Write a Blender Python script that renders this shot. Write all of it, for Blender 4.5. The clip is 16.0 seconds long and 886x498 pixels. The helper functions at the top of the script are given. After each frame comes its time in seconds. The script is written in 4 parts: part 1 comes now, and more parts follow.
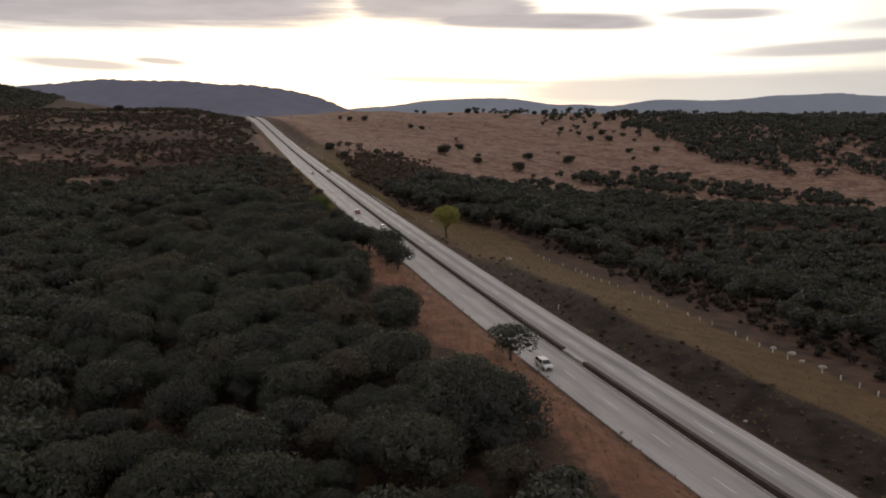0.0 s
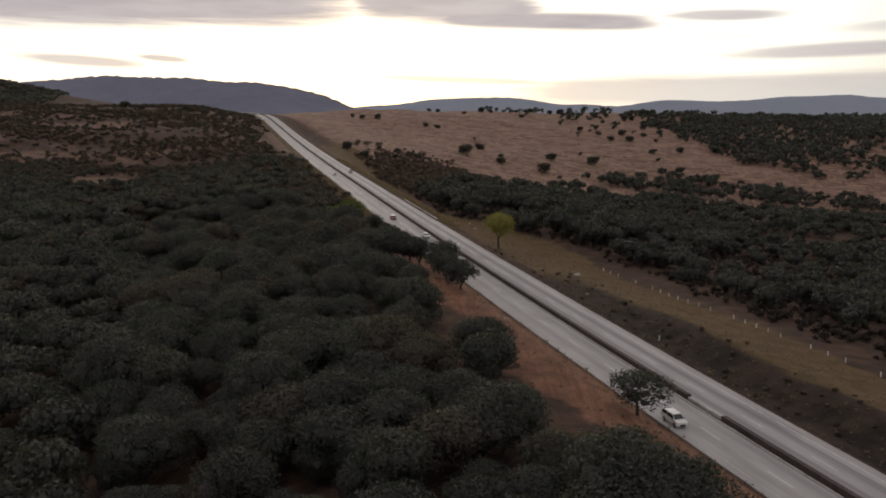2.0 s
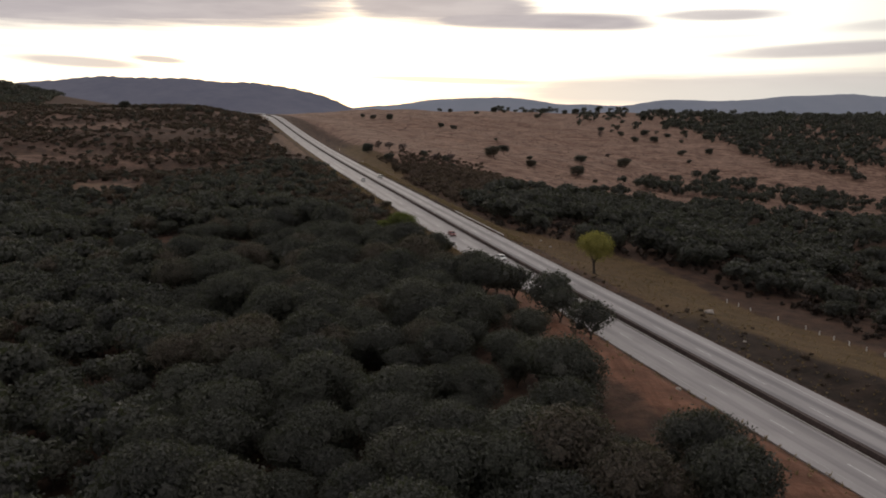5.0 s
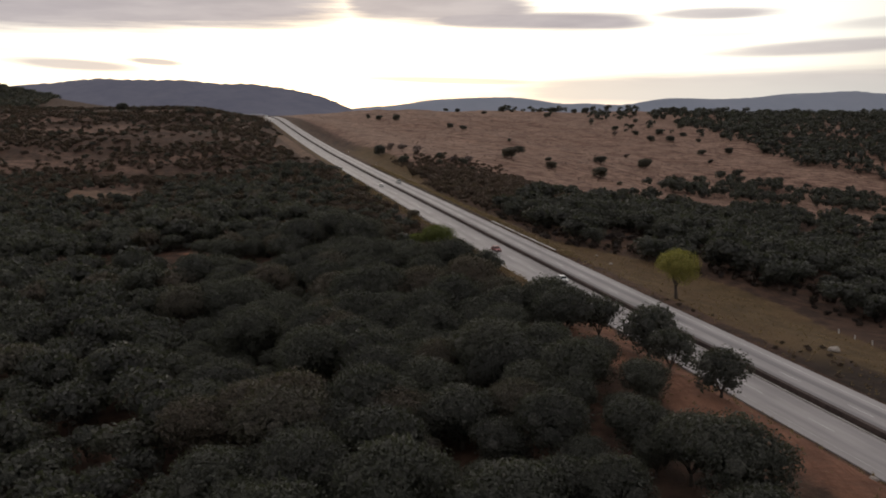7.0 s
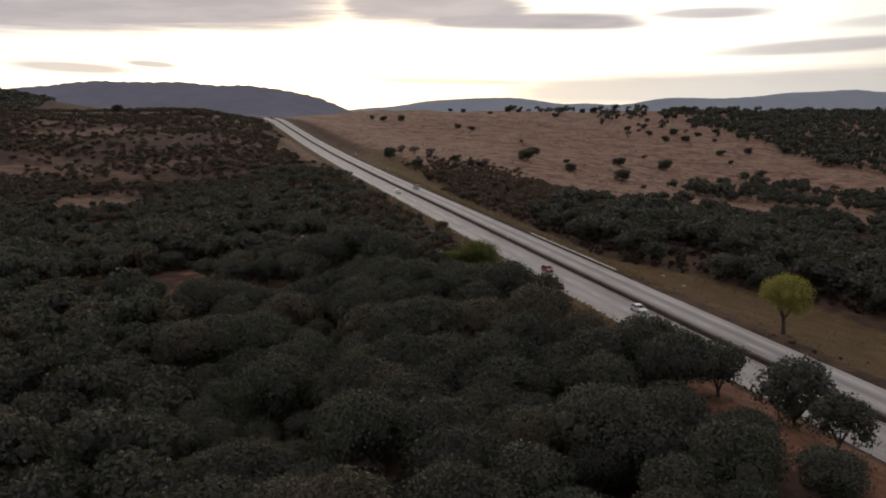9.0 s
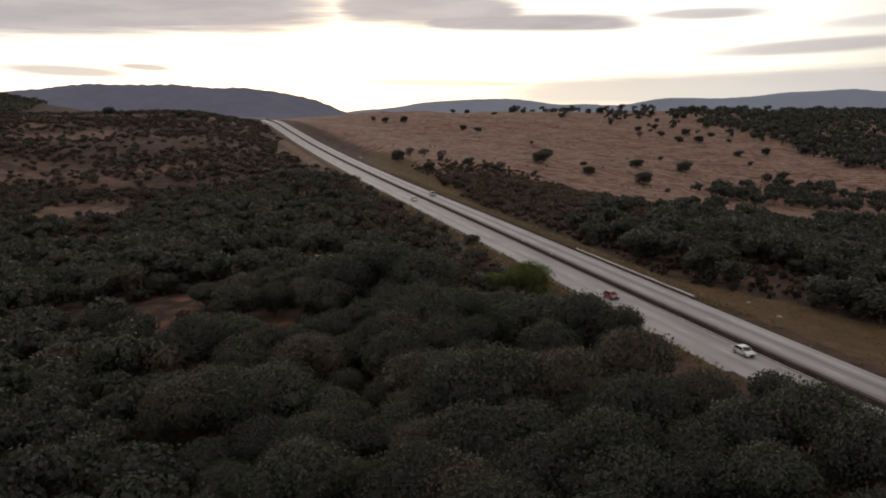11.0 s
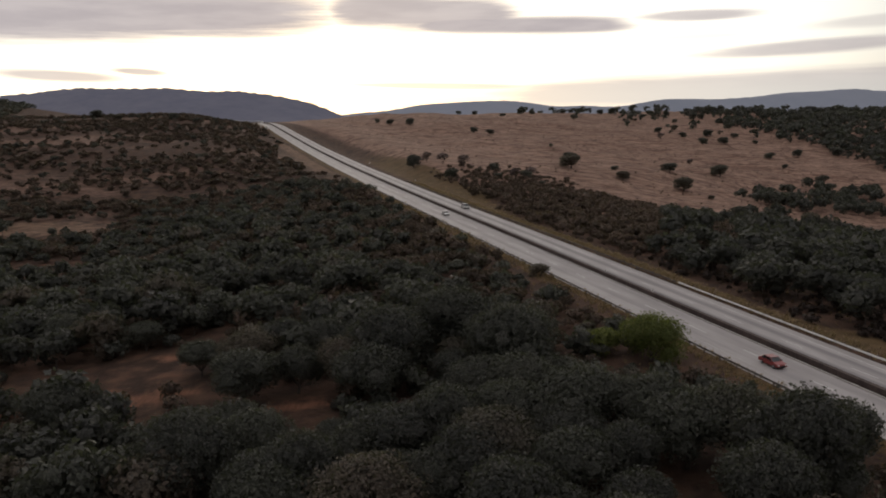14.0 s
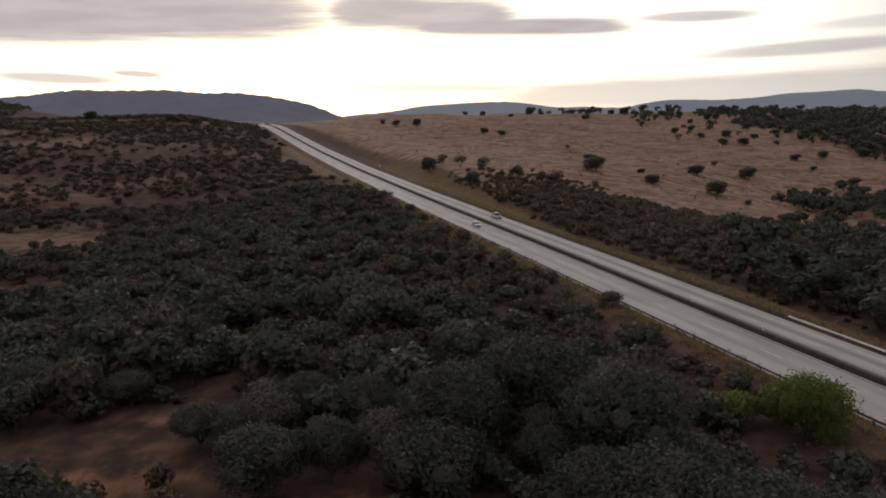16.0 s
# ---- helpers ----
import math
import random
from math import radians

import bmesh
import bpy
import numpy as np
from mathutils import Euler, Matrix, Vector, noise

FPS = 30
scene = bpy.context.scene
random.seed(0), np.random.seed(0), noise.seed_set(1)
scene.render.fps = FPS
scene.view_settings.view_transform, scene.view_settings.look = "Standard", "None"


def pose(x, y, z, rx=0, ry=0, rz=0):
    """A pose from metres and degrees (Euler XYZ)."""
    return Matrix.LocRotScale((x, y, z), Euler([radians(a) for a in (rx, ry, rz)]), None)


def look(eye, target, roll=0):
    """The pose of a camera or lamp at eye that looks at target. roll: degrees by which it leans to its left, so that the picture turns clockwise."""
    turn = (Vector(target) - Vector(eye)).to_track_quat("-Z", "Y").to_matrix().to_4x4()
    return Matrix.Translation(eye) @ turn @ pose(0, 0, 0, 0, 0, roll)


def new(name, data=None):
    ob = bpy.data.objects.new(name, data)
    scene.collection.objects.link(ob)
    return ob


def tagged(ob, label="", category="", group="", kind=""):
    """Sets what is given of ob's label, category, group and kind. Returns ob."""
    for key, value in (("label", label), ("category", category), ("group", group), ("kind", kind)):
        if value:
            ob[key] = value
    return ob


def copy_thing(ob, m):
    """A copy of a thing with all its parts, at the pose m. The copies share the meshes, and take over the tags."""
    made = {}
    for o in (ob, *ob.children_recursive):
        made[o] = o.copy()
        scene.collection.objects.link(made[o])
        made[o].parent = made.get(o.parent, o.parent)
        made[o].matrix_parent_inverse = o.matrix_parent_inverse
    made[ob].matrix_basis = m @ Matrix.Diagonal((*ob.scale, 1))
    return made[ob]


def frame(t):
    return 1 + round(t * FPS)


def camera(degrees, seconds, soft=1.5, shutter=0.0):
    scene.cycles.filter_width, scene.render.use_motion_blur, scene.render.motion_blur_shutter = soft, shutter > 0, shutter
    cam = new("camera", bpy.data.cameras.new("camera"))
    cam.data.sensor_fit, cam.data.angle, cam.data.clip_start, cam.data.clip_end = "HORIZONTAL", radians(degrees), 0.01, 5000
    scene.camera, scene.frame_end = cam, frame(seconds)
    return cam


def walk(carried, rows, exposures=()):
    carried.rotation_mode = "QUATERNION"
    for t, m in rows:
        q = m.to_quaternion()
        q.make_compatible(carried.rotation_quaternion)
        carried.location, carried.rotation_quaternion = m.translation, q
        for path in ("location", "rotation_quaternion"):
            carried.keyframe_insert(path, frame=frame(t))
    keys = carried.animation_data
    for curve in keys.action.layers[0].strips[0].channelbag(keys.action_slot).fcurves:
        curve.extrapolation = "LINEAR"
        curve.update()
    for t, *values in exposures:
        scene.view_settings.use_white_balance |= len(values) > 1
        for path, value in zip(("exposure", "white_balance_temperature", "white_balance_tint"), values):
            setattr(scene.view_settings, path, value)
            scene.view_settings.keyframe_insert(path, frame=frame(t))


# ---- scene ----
cam = camera(54.9, 16.0, 1.9)
METRES, EYE, TILT, LEAN, TURN = 282.0, 45.0, -8.3, 0.0, 0.0
ROWS = [
    (0.0, 0.0, 0.0, 0.0, 0.0, 0.0, -0.0),
    (0.5, -0.0133, 0.0263, 0.0036, 0.09, -0.02, -0.13),
    (1.0, -0.0271, 0.0532, 0.007, 0.13, -0.03, -0.24),
    (1.5, -0.0415, 0.0805, 0.0105, 0.14, -0.04, -0.34),
    (2.0, -0.0563, 0.1083, 0.014, 0.11, -0.05, -0.41),
    (2.5, -0.0712, 0.1359, 0.0178, 0.08, -0.05, -0.48),
    (3.0, -0.0858, 0.1632, 0.0215, 0.03, -0.05, -0.5),
    (3.5, -0.0999, 0.1906, 0.0254, -0.01, -0.06, -0.5),
    (4.0, -0.1133, 0.2174, 0.0291, -0.06, -0.04, -0.44),
    (6.5, -0.1722, 0.3598, 0.0503, -0.25, -0.01, 0.09),
    (7.0, -0.183, 0.3894, 0.0546, -0.27, -0.0, 0.19),
    (7.5, -0.1934, 0.4184, 0.0589, -0.3, 0.01, 0.27),
    (8.0, -0.2031, 0.4477, 0.0631, -0.34, 0.02, 0.35),
    (8.5, -0.2125, 0.4775, 0.0673, -0.38, 0.04, 0.43),
    (9.0, -0.2217, 0.5077, 0.0717, -0.44, 0.06, 0.51),
    (11.5, -0.2638, 0.6587, 0.0925, -0.8, 0.19, 0.93),
    (12.0, -0.2719, 0.6895, 0.0968, -0.87, 0.22, 1.0),
    (12.5, -0.2797, 0.7195, 0.1011, -0.91, 0.25, 1.08),
    (13.0, -0.2876, 0.7499, 0.1054, -0.96, 0.28, 1.13),
    (13.5, -0.2954, 0.7799, 0.1096, -1.01, 0.31, 1.18),
    (14.0, -0.3032, 0.81, 0.1139, -1.05, 0.34, 1.24),
    (14.5, -0.3111, 0.8401, 0.1182, -1.08, 0.37, 1.28),
    (15.0, -0.3189, 0.8702, 0.1223, -1.1, 0.4, 1.31),
    (15.5, -0.3265, 0.8991, 0.1264, -1.11, 0.43, 1.33),
    (16.0, -0.3342, 0.929, 0.1305, -1.12, 0.44, 1.38),
]
walk(cam, [(t, pose(0, 0, EYE, TILT, LEAN, TURN) @ pose(METRES * x, METRES * y, METRES * z, 90 + pitch, roll, yaw)) for t, x, y, z, yaw, pitch, roll in ROWS])

# ---- world, sun ----
SUN_AZ, SUN_EL = -6.5, 8.0          # degrees right of +y, degrees up: low, behind the clouds ahead
world = bpy.data.worlds.new("dusk_sky")
scene.world = world
world.use_nodes = True


class Net:
    """Short hand for a node tree."""

    def __init__(self, tree):
        self.t = tree
        tree.nodes.clear()

    def add(self, kind, inputs=None, **props):
        n = self.t.nodes.new(kind)
        if "operation" in props:
            n.operation = props["operation"]
        if "use_clamp" in props:
            n.use_clamp = props["use_clamp"]
        if "data_type" in props:
            n.data_type = props["data_type"]
        if "blend_type" in props:
            n.blend_type = props["blend_type"]
        if "interpolation_type" in props:
            n.interpolation_type = props["interpolation_type"]
        if "sky_type" in props:
            n.sky_type = props["sky_type"]
        if "sun_disc" in props:
            n.sun_disc = props["sun_disc"]
        if "sun_elevation" in props:
            n.sun_elevation = props["sun_elevation"]
        if "sun_rotation" in props:
            n.sun_rotation = props["sun_rotation"]
        if "uv_map" in props:
            n.uv_map = props["uv_map"]
        if "attribute_name" in props:
            n.attribute_name = props["attribute_name"]
        for k, v in (inputs or {}).items():
            if hasattr(v, "is_linked") or hasattr(v, "links"):
                self.t.links.new(v, n.inputs[k])
            else:
                n.inputs[k].default_value = v
        return n

    def m(self, op, a, b=0.0, c=0.0, clamp=False):
        return self.add("ShaderNodeMath", {0: a, 1: b, 2: c}, operation=op, use_clamp=clamp).outputs[0]

    def mix(self, f, a, b, blend="MIX"):
        return self.add("ShaderNodeMix", {0: f, 6: a, 7: b}, data_type="RGBA", blend_type=blend).outputs[2]

    def ramp(self, f, lo, hi, a=0.0, b=1.0):
        n = self.add("ShaderNodeMapRange", {0: f, 1: lo, 2: hi, 3: a, 4: b}, interpolation_type="SMOOTHSTEP")
        return n.outputs[0]

    def noise(self, vec, scale, detail=4.0, rough=0.55, dist=0.0):
        return self.add("ShaderNodeTexNoise", {"Vector": vec, "Scale": scale, "Detail": detail, "Roughness": rough, "Distortion": dist}).outputs[0]


def rgb(r, g, b):
    return (r, g, b, 1.0)


def build_sky():
    n = Net(world.node_tree)
    d = n.add("ShaderNodeTexCoord").outputs["Generated"]
    xyz = n.add("ShaderNodeSeparateXYZ", {0: d})
    x, y, z = xyz.outputs
    az = n.m("MULTIPLY", n.m("ARCTAN2", x, y), 57.2958)
    el = n.m("MULTIPLY", n.m("ARCSINE", z), 57.2958)
    flat = n.add("ShaderNodeCombineXYZ", {0: n.m("MULTIPLY", az, 0.07), 1: n.m("MULTIPLY", el, 0.42), 2: 0.0}).outputs[0]
    long = n.add("ShaderNodeCombineXYZ", {0: n.m("MULTIPLY", az, 0.045), 1: n.m("MULTIPLY", el, 0.95), 2: 3.0}).outputs[0]
    wob = n.m("SUBTRACT", n.noise(flat, 1.6, 6.0, 0.6), 0.5)
    fine = n.m("SUBTRACT", n.noise(long, 3.2, 6.0, 0.62), 0.5)
    # clear dusk air: pale warm glow round the low sun, cooler and dimmer away from it
    glow = n.m("POWER", n.m("MAXIMUM", n.add("ShaderNodeVectorMath", {0: d, 1: (math.sin(radians(SUN_AZ)) * 0.985, math.cos(radians(SUN_AZ)) * 0.985, 0.17)}, operation="DOT_PRODUCT").outputs["Value"], 0.0), 4.5)
    low = n.ramp(el, 0.5, 7.0)
    near = n.mix(low, rgb(0.98, 0.945, 0.89), rgb(1.12, 1.075, 1.0))
    far = n.mix(n.ramp(el, 2.0, 60.0), rgb(0.20, 0.195, 0.215), rgb(0.70, 0.675, 0.67))
    air = n.mix(n.ramp(glow, 0.10, 0.66), far, near)
    sky = n.add("ShaderNodeTexSky", sky_type="NISHITA", sun_disc=False, sun_elevation=radians(SUN_EL), sun_rotation=radians(SUN_AZ)).outputs[0]
    air = n.mix(0.03, air, sky, "ADD")
    # long flat cloud banks: centre, half width and half height in degrees, lean, weight
    banks = [(-24.6, 7.5, 19.2, 1.80, 0.014, 0.95), (0.0, 7.55, 6.4, 1.15, -0.05, 0.92), (6.2, 6.62, 7.4, 0.55, -0.03, 0.95), (-1.0, 9.3, 8.0, 1.0, -0.05, 0.75), (17.6, 6.78, 3.6, 0.34, -0.01, 0.8),
             (17.5, 5.5, 3.0, 0.16, 0.0, 0.25), (24.3, 4.55, 6.4, 0.42, 0.03, 0.75), (29.0, 5.9, 4.5, 0.35, 0.03, 0.45), (-22.6, 3.66, 3.6, 0.32, -0.05, 0.75), (-18.0, 3.93, 1.6, 0.20, -0.07, 0.8),
             (-26.6, 4.45, 2.0, 0.16, 0.0, 0.25), (1.2, 2.86, 6.2, 0.20, -0.03, 0.65), (20.5, 2.25, 16.0, 0.95, 0.012, 0.72), (6.0, 1.75, 12.0, 0.5, 0.0, 0.35), (-45.0, 4.6, 9.0, 0.8, 0.0, 0.7), (46.0, 6.2, 11.0, 0.9, 0.0, 0.8)]
    cover = 0.0
    for a, e, w, h, lean, k in banks:
        da = n.m("SUBTRACT", az, a)
        de = n.m("SUBTRACT", n.m("SUBTRACT", el, e), n.m("MULTIPLY", da, lean))
        r = n.m("SQRT", n.m("ADD", n.m("POWER", n.m("ABSOLUTE", n.m("DIVIDE", da, w)), 5.0 if w > 5.0 and h > 0.5 else 2.0), n.m("POWER", n.m("ABSOLUTE", n.m("DIVIDE", de, h)), 2.0)))
        soft_edge = min(1.0, 0.3 + 0.6 * h)
        r = n.m("ADD", r, n.m("ADD", n.m("MULTIPLY", wob, 0.3 * soft_edge), n.m("MULTIPLY", fine, 0.75 * soft_edge)))
        cover = n.m("MAXIMUM", cover, n.m("MULTIPLY", n.ramp(r, 1.42, 0.58), k))
    deck = n.m("MULTIPLY", n.ramp(el, 8.4, 14.0), n.ramp(n.noise(flat, 0.9, 6.0, 0.6), 0.3, 0.55))
    cover = n.m("MAXIMUM", cover, n.m("MULTIPLY", deck, 0.55))
    cloud = n.mix(n.ramp(n.noise(flat, 2.5, 5.0), 0.3, 0.7), rgb(0.43, 0.385, 0.405), rgb(0.54, 0.485, 0.49))
    cloud = n.mix(n.ramp(el, 3.6, 1.6), cloud, rgb(0.53, 0.53, 0.53))
    out = n.mix(cover, air, cloud)
    haze = n.m("MULTIPLY", n.ramp(el, 2.4, -0.5), 0.35)
    out = n.mix(haze, out, rgb(0.70, 0.68, 0.68))
    bg = n.add("ShaderNodeBackground", {"Color": out, "Strength": 1.0})
    n.add("ShaderNodeOutputWorld", {0: bg.outputs[0]})


build_sky()
sun = new("sun", bpy.data.lights.new("sun", "SUN"))
sun.data.energy, sun.data.angle, sun.data.color = 0.5, radians(16), (1.0, 0.86, 0.72)
sun.matrix_basis = look((math.sin(radians(SUN_AZ)) * 100, math.cos(radians(SUN_AZ)) * 100, math.tan(radians(SUN_EL)) * 100), (0, 0, 0))

# ---- lie of the land ----
COS = 0.966                           # the road runs askew to y


def smooth(a, b, v):
    t = np.clip((np.asarray(v, float) - a) / (b - a), 0, 1)
    return t * t * (3 - 2 * t)


def road_x(y):
    """The line of the median in plan."""
    y = np.asarray(y, float)
    c = np.minimum(y, 1150.0)
    x = 60.5 - 0.2588 * c + 2.513e-5 * (c - 500) ** 2 - 7.77e-8 * (c - 500) ** 3
    return x - 0.34 * np.maximum(y - 1150, 0)


KNOT_Y = (-200, 60, 160, 300, 450, 600, 750, 900, 1050, 1150, 1300, 6000)
KNOT_Z = (-8, -3.4, 0.3, 6.6, 12.8, 17.8, 23.6, 31.6, 43.0, 53.0, 58.0, 58.0)


def road_z(y):
    y = np.asarray(y, float)
    return sum(np.interp(y + o, KNOT_Y, KNOT_Z) for o in (-45, -30, -15, 0, 15, 30, 45)) / 7


def bumps(x, y):
    return (np.sin(x * 0.031 + 1.3 + np.sin(y * 0.021)) * np.sin(y * 0.027 + 0.4) + 0.5 * np.sin(x * 0.083 + y * 0.049) * np.sin(y * 0.071 - x * 0.02)
            + 0.25 * np.sin(x * 0.19 + 2.0) * np.sin(y * 0.17 + x * 0.05))


def land_z(x, y):
    """Height of the natural ground, with the road's bench and cuttings in it."""
    x, y = np.asarray(x, float), np.asarray(y, float)
    p = (x - road_x(y)) * COS
    z = road_z(y)
    # west of the road: falls gently into a hollow, rises to a scrubby hill further on
    left = -p
    hollow = smooth(14, 130, left) * (-9.5 * (1 - smooth(640, 900, y + 0.2 * left)))
    hill = smooth(15, 80, left) * 9.0 * smooth(560, 820, y) * (1 - 0.75 * smooth(950, 1200, y))
    shelf = 5.0 * smooth(150, 700, left) * smooth(300, 900, y) + 8.0 * smooth(20, 90, left) * smooth(850, 1120, y)
    cutting = 4.2 * smooth(9.8, 18, left) * (1 - smooth(205, 300, y)) * (1 - 0.6 * smooth(40, 110, left))
    west = hollow + hill + shelf + cutting
    # east of the road: a low grassy bank, a wooded valley, then the dry plateau
    v = y - 0.55 * (p - 150)
    drop = 17.0 * (1 - smooth(610, 790, v)) * smooth(20, 260, y + 40) + 3.0
    drop = drop - 9.0 * smooth(950, 1300, v)
    bank = (2.2 - 3.6 * smooth(178, 285, y) + 1.2 * smooth(520, 640, y)) * smooth(13, 22, p)
    cut = 7.0 * smooth(15, 40, p) * smooth(560, 760, y) * (1 - smooth(1000, 1200, y))
    drop = drop + np.clip(0.05 * (p - 200), 0, 16) * (1 - smooth(1050, 1450, y))
    east = -drop * smooth(36, 175, p) + bank + cut * (1 - smooth(45, 110, p))
    # the verge falls away to the fence, and the fold below the dry slope lies deep
    east = east - 3.4 * smooth(20, 42, p) * (1 - smooth(290, 380, y)) * (1 - smooth(60, 140, p))
    east = east - 17.0 * smooth(150, 330, p) * (1 - smooth(800, 1180, y)) * smooth(480, 700, y) - 3.0 * smooth(110, 170, p) * smooth(640, 720, y) * (1 - smooth(800, 900, y))
    rough = bumps(x, y) * smooth(16, 90, np.abs(p)) * (1.0 + 1.2 * smooth(500, 1000, y) * smooth(40, 150, p))
    z = z + np.where(p < 0, west, east) + rough
    z = z + 75.0 * np.exp(-((x + 1180) / 330) ** 2 - ((y - 1950) / 420) ** 2)
    z = z - 0.35 * smooth(10.5, 14, np.abs(p))
    return z
# ---- end of land ----

# ---- materials ----


def material(name, build, **kw):
    mat = bpy.data.materials.new(name)
    mat.use_nodes = True
    n = Net(mat.node_tree)
    surface, height, strength, dist = build(n, **kw)
    out = n.add("ShaderNodeOutputMaterial", {0: surface})
    return mat


def principled(n, colour, rough=0.8, metal=0.0, height=None, dist=0.05, strength=0.6, spec=0.3):
    ins = {"Base Color": colour, "Roughness": rough, "Metallic": metal, "Specular IOR Level": spec}
    if height is not None:
        ins["Normal"] = n.add("ShaderNodeBump", {"Height": height, "Strength": strength, "Distance": dist}).outputs[0]
    return n.add("ShaderNodeBsdfPrincipled", ins).outputs[0], None, None, None


def world_xyz(n):
    return n.add("ShaderNodeNewGeometry").outputs["Position"]


def scaled(n, vec, sx, sy, sz, turn=0.0):
    return n.add("ShaderNodeMapping", {"Vector": vec, "Scale": (sx, sy, sz), "Rotation": (0, 0, turn)}).outputs[0]


def attr(n, name):
    return n.add("ShaderNodeAttribute", attribute_name=name).outputs["Fac"]


def land_nodes(n):
    """Soil, litter and grass: which one lies where comes from the sheet's own ground-cover values."""
    p = world_xyz(n)
    big = n.noise(p, 0.035, 5.0, 0.6)
    mid = n.noise(p, 0.22, 6.0, 0.62)
    small = n.noise(p, 1.3, 5.0, 0.65)
    streak = n.noise(scaled(n, p, 0.05, 0.30, 0.3, 0.12), 1.0, 6.0, 0.62)
    dry = n.mix(n.ramp(streak, 0.41, 0.59), rgb(0.125, 0.072, 0.053), rgb(0.30, 0.19, 0.14))
    dry = n.mix(n.m("MULTIPLY", n.ramp(mid, 0.50, 0.60), 0.75), dry, rgb(0.085, 0.052, 0.040))
    dry = n.mix(n.m("MULTIPLY", n.ramp(small, 0.50, 0.66), 0.5), dry, rgb(0.33, 0.225, 0.165))
    litter = n.mix(n.ramp(mid, 0.35, 0.65), rgb(0.042, 0.027, 0.021), rgb(0.092, 0.054, 0.038))
    litter = n.mix(n.m("MULTIPLY", n.ramp(small, 0.5, 0.75), 0.6), litter, rgb(0.075, 0.062, 0.035))
    red = n.mix(n.ramp(mid, 0.3, 0.7), rgb(0.12, 0.062, 0.042), rgb(0.225, 0.112, 0.072))
    furrow = n.noise(scaled(n, p, 1.1, 0.09, 0.5, 0.26), 1.0, 4.0, 0.6)
    red = n.mix(n.m("MULTIPLY", n.ramp(furrow, 0.45, 0.62), 0.55), red, rgb(0.11, 0.052, 0.032))
    red = n.mix(n.m("MULTIPLY", n.ramp(small, 0.55, 0.8), 0.5), red, rgb(0.27, 0.18, 0.115))
    verge = n.mix(n.ramp(mid, 0.3, 0.7), rgb(0.075, 0.050, 0.026), rgb(0.135, 0.090, 0.047))
    verge = n.mix(n.m("MULTIPLY", n.ramp(big, 0.45, 0.62), 0.5), verge, rgb(0.115, 0.070, 0.038))
    verge = n.mix(n.m("MULTIPLY", n.ramp(small, 0.5, 0.72), 0.6), verge, rgb(0.070, 0.058, 0.026))
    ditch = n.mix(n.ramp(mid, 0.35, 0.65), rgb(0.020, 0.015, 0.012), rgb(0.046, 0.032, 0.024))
    pale = n.mix(n.ramp(mid, 0.35, 0.7), rgb(0.10, 0.062, 0.042), rgb(0.19, 0.120, 0.080))

    def edge(name):
        return n.ramp(n.m("ADD", attr(n, name), n.m("MULTIPLY", n.m("SUBTRACT", mid, 0.5), 0.9)), 0.30, 0.70)

    c = n.mix(edge("cover_dry"), litter, dry)
    c = n.mix(edge("cover_red"), c, red)
    c = n.mix(edge("cover_verge"), c, verge)
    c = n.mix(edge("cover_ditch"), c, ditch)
    c = n.mix(edge("cover_pale"), c, pale)
    h = n.m("ADD", n.m("MULTIPLY", mid, 1.0), n.m("MULTIPLY", small, 0.5))
    return principled(n, c, 0.95, 0, h, 0.6, 0.8, 0.1)


def pavement_nodes(n, worn):
    """Old concrete carriageway: joints, wheel tracks, patches. UV: metres across, metres along."""
    uv = n.add("ShaderNodeUVMap", uv_map="UVMap").outputs[0]
    s = n.add("ShaderNodeSeparateXYZ", {0: uv})
    a = s.outputs[0]
    blot = n.noise(scaled(n, uv, 0.30, 0.06, 1), 1.0, 6.0, 0.6)
    grain = n.noise(scaled(n, uv, 6.0, 3.0, 1), 1.0, 5.0, 0.7)
    line = n.noise(scaled(n, uv, 1.3, 0.010, 1), 1.0, 4.0, 0.6)
    c = n.mix(n.ramp(blot, 0.3, 0.7), rgb(0.285, 0.265, 0.256), rgb(0.375, 0.350, 0.338))
    c = n.mix(n.m("MULTIPLY", n.ramp(grain, 0.4, 0.75), 0.25), c, rgb(0.24, 0.225, 0.22))
    for k in ((2.0, 5.6) if worn else (-2.5, -6.1)):
        track = n.ramp(n.m("ABSOLUTE", n.m("SUBTRACT", a, k + (0.35 if worn else 0.0))), 1.15, 0.25)
        c = n.mix(n.m("MULTIPLY", track, n.m("ADD", n.m("MULTIPLY", n.ramp(line, 0.25, 0.7), 0.35), 0.46 if worn else 0.03)), c, rgb(0.15, 0.14, 0.145))
    if worn:
        patch = n.ramp(n.noise(scaled(n, uv, 0.20, 0.020, 1), 1.0, 3.0, 0.5), 0.60, 0.68)
        c = n.mix(n.m("MULTIPLY", patch, 0.5), c, rgb(0.14, 0.135, 0.14))
    return principled(n, c, 0.75, 0, grain, 0.01, 0.4, 0.3)


def plain_nodes(n, a, b, scale=3.0, rough=0.7, metal=0.0, bump=0.01, spec=0.3):
    p = world_xyz(n)
    k = n.noise(p, scale, 6.0, 0.65)
    w = n.noise(p, scale * 0.17, 3.0, 0.5)
    c = n.mix(n.ramp(n.m("ADD", n.m("MULTIPLY", k, 0.6), n.m("MULTIPLY", w, 0.4)), 0.35, 0.65), rgb(*a), rgb(*b))
    return principled(n, c, rough, metal, k, bump, 0.5, spec)


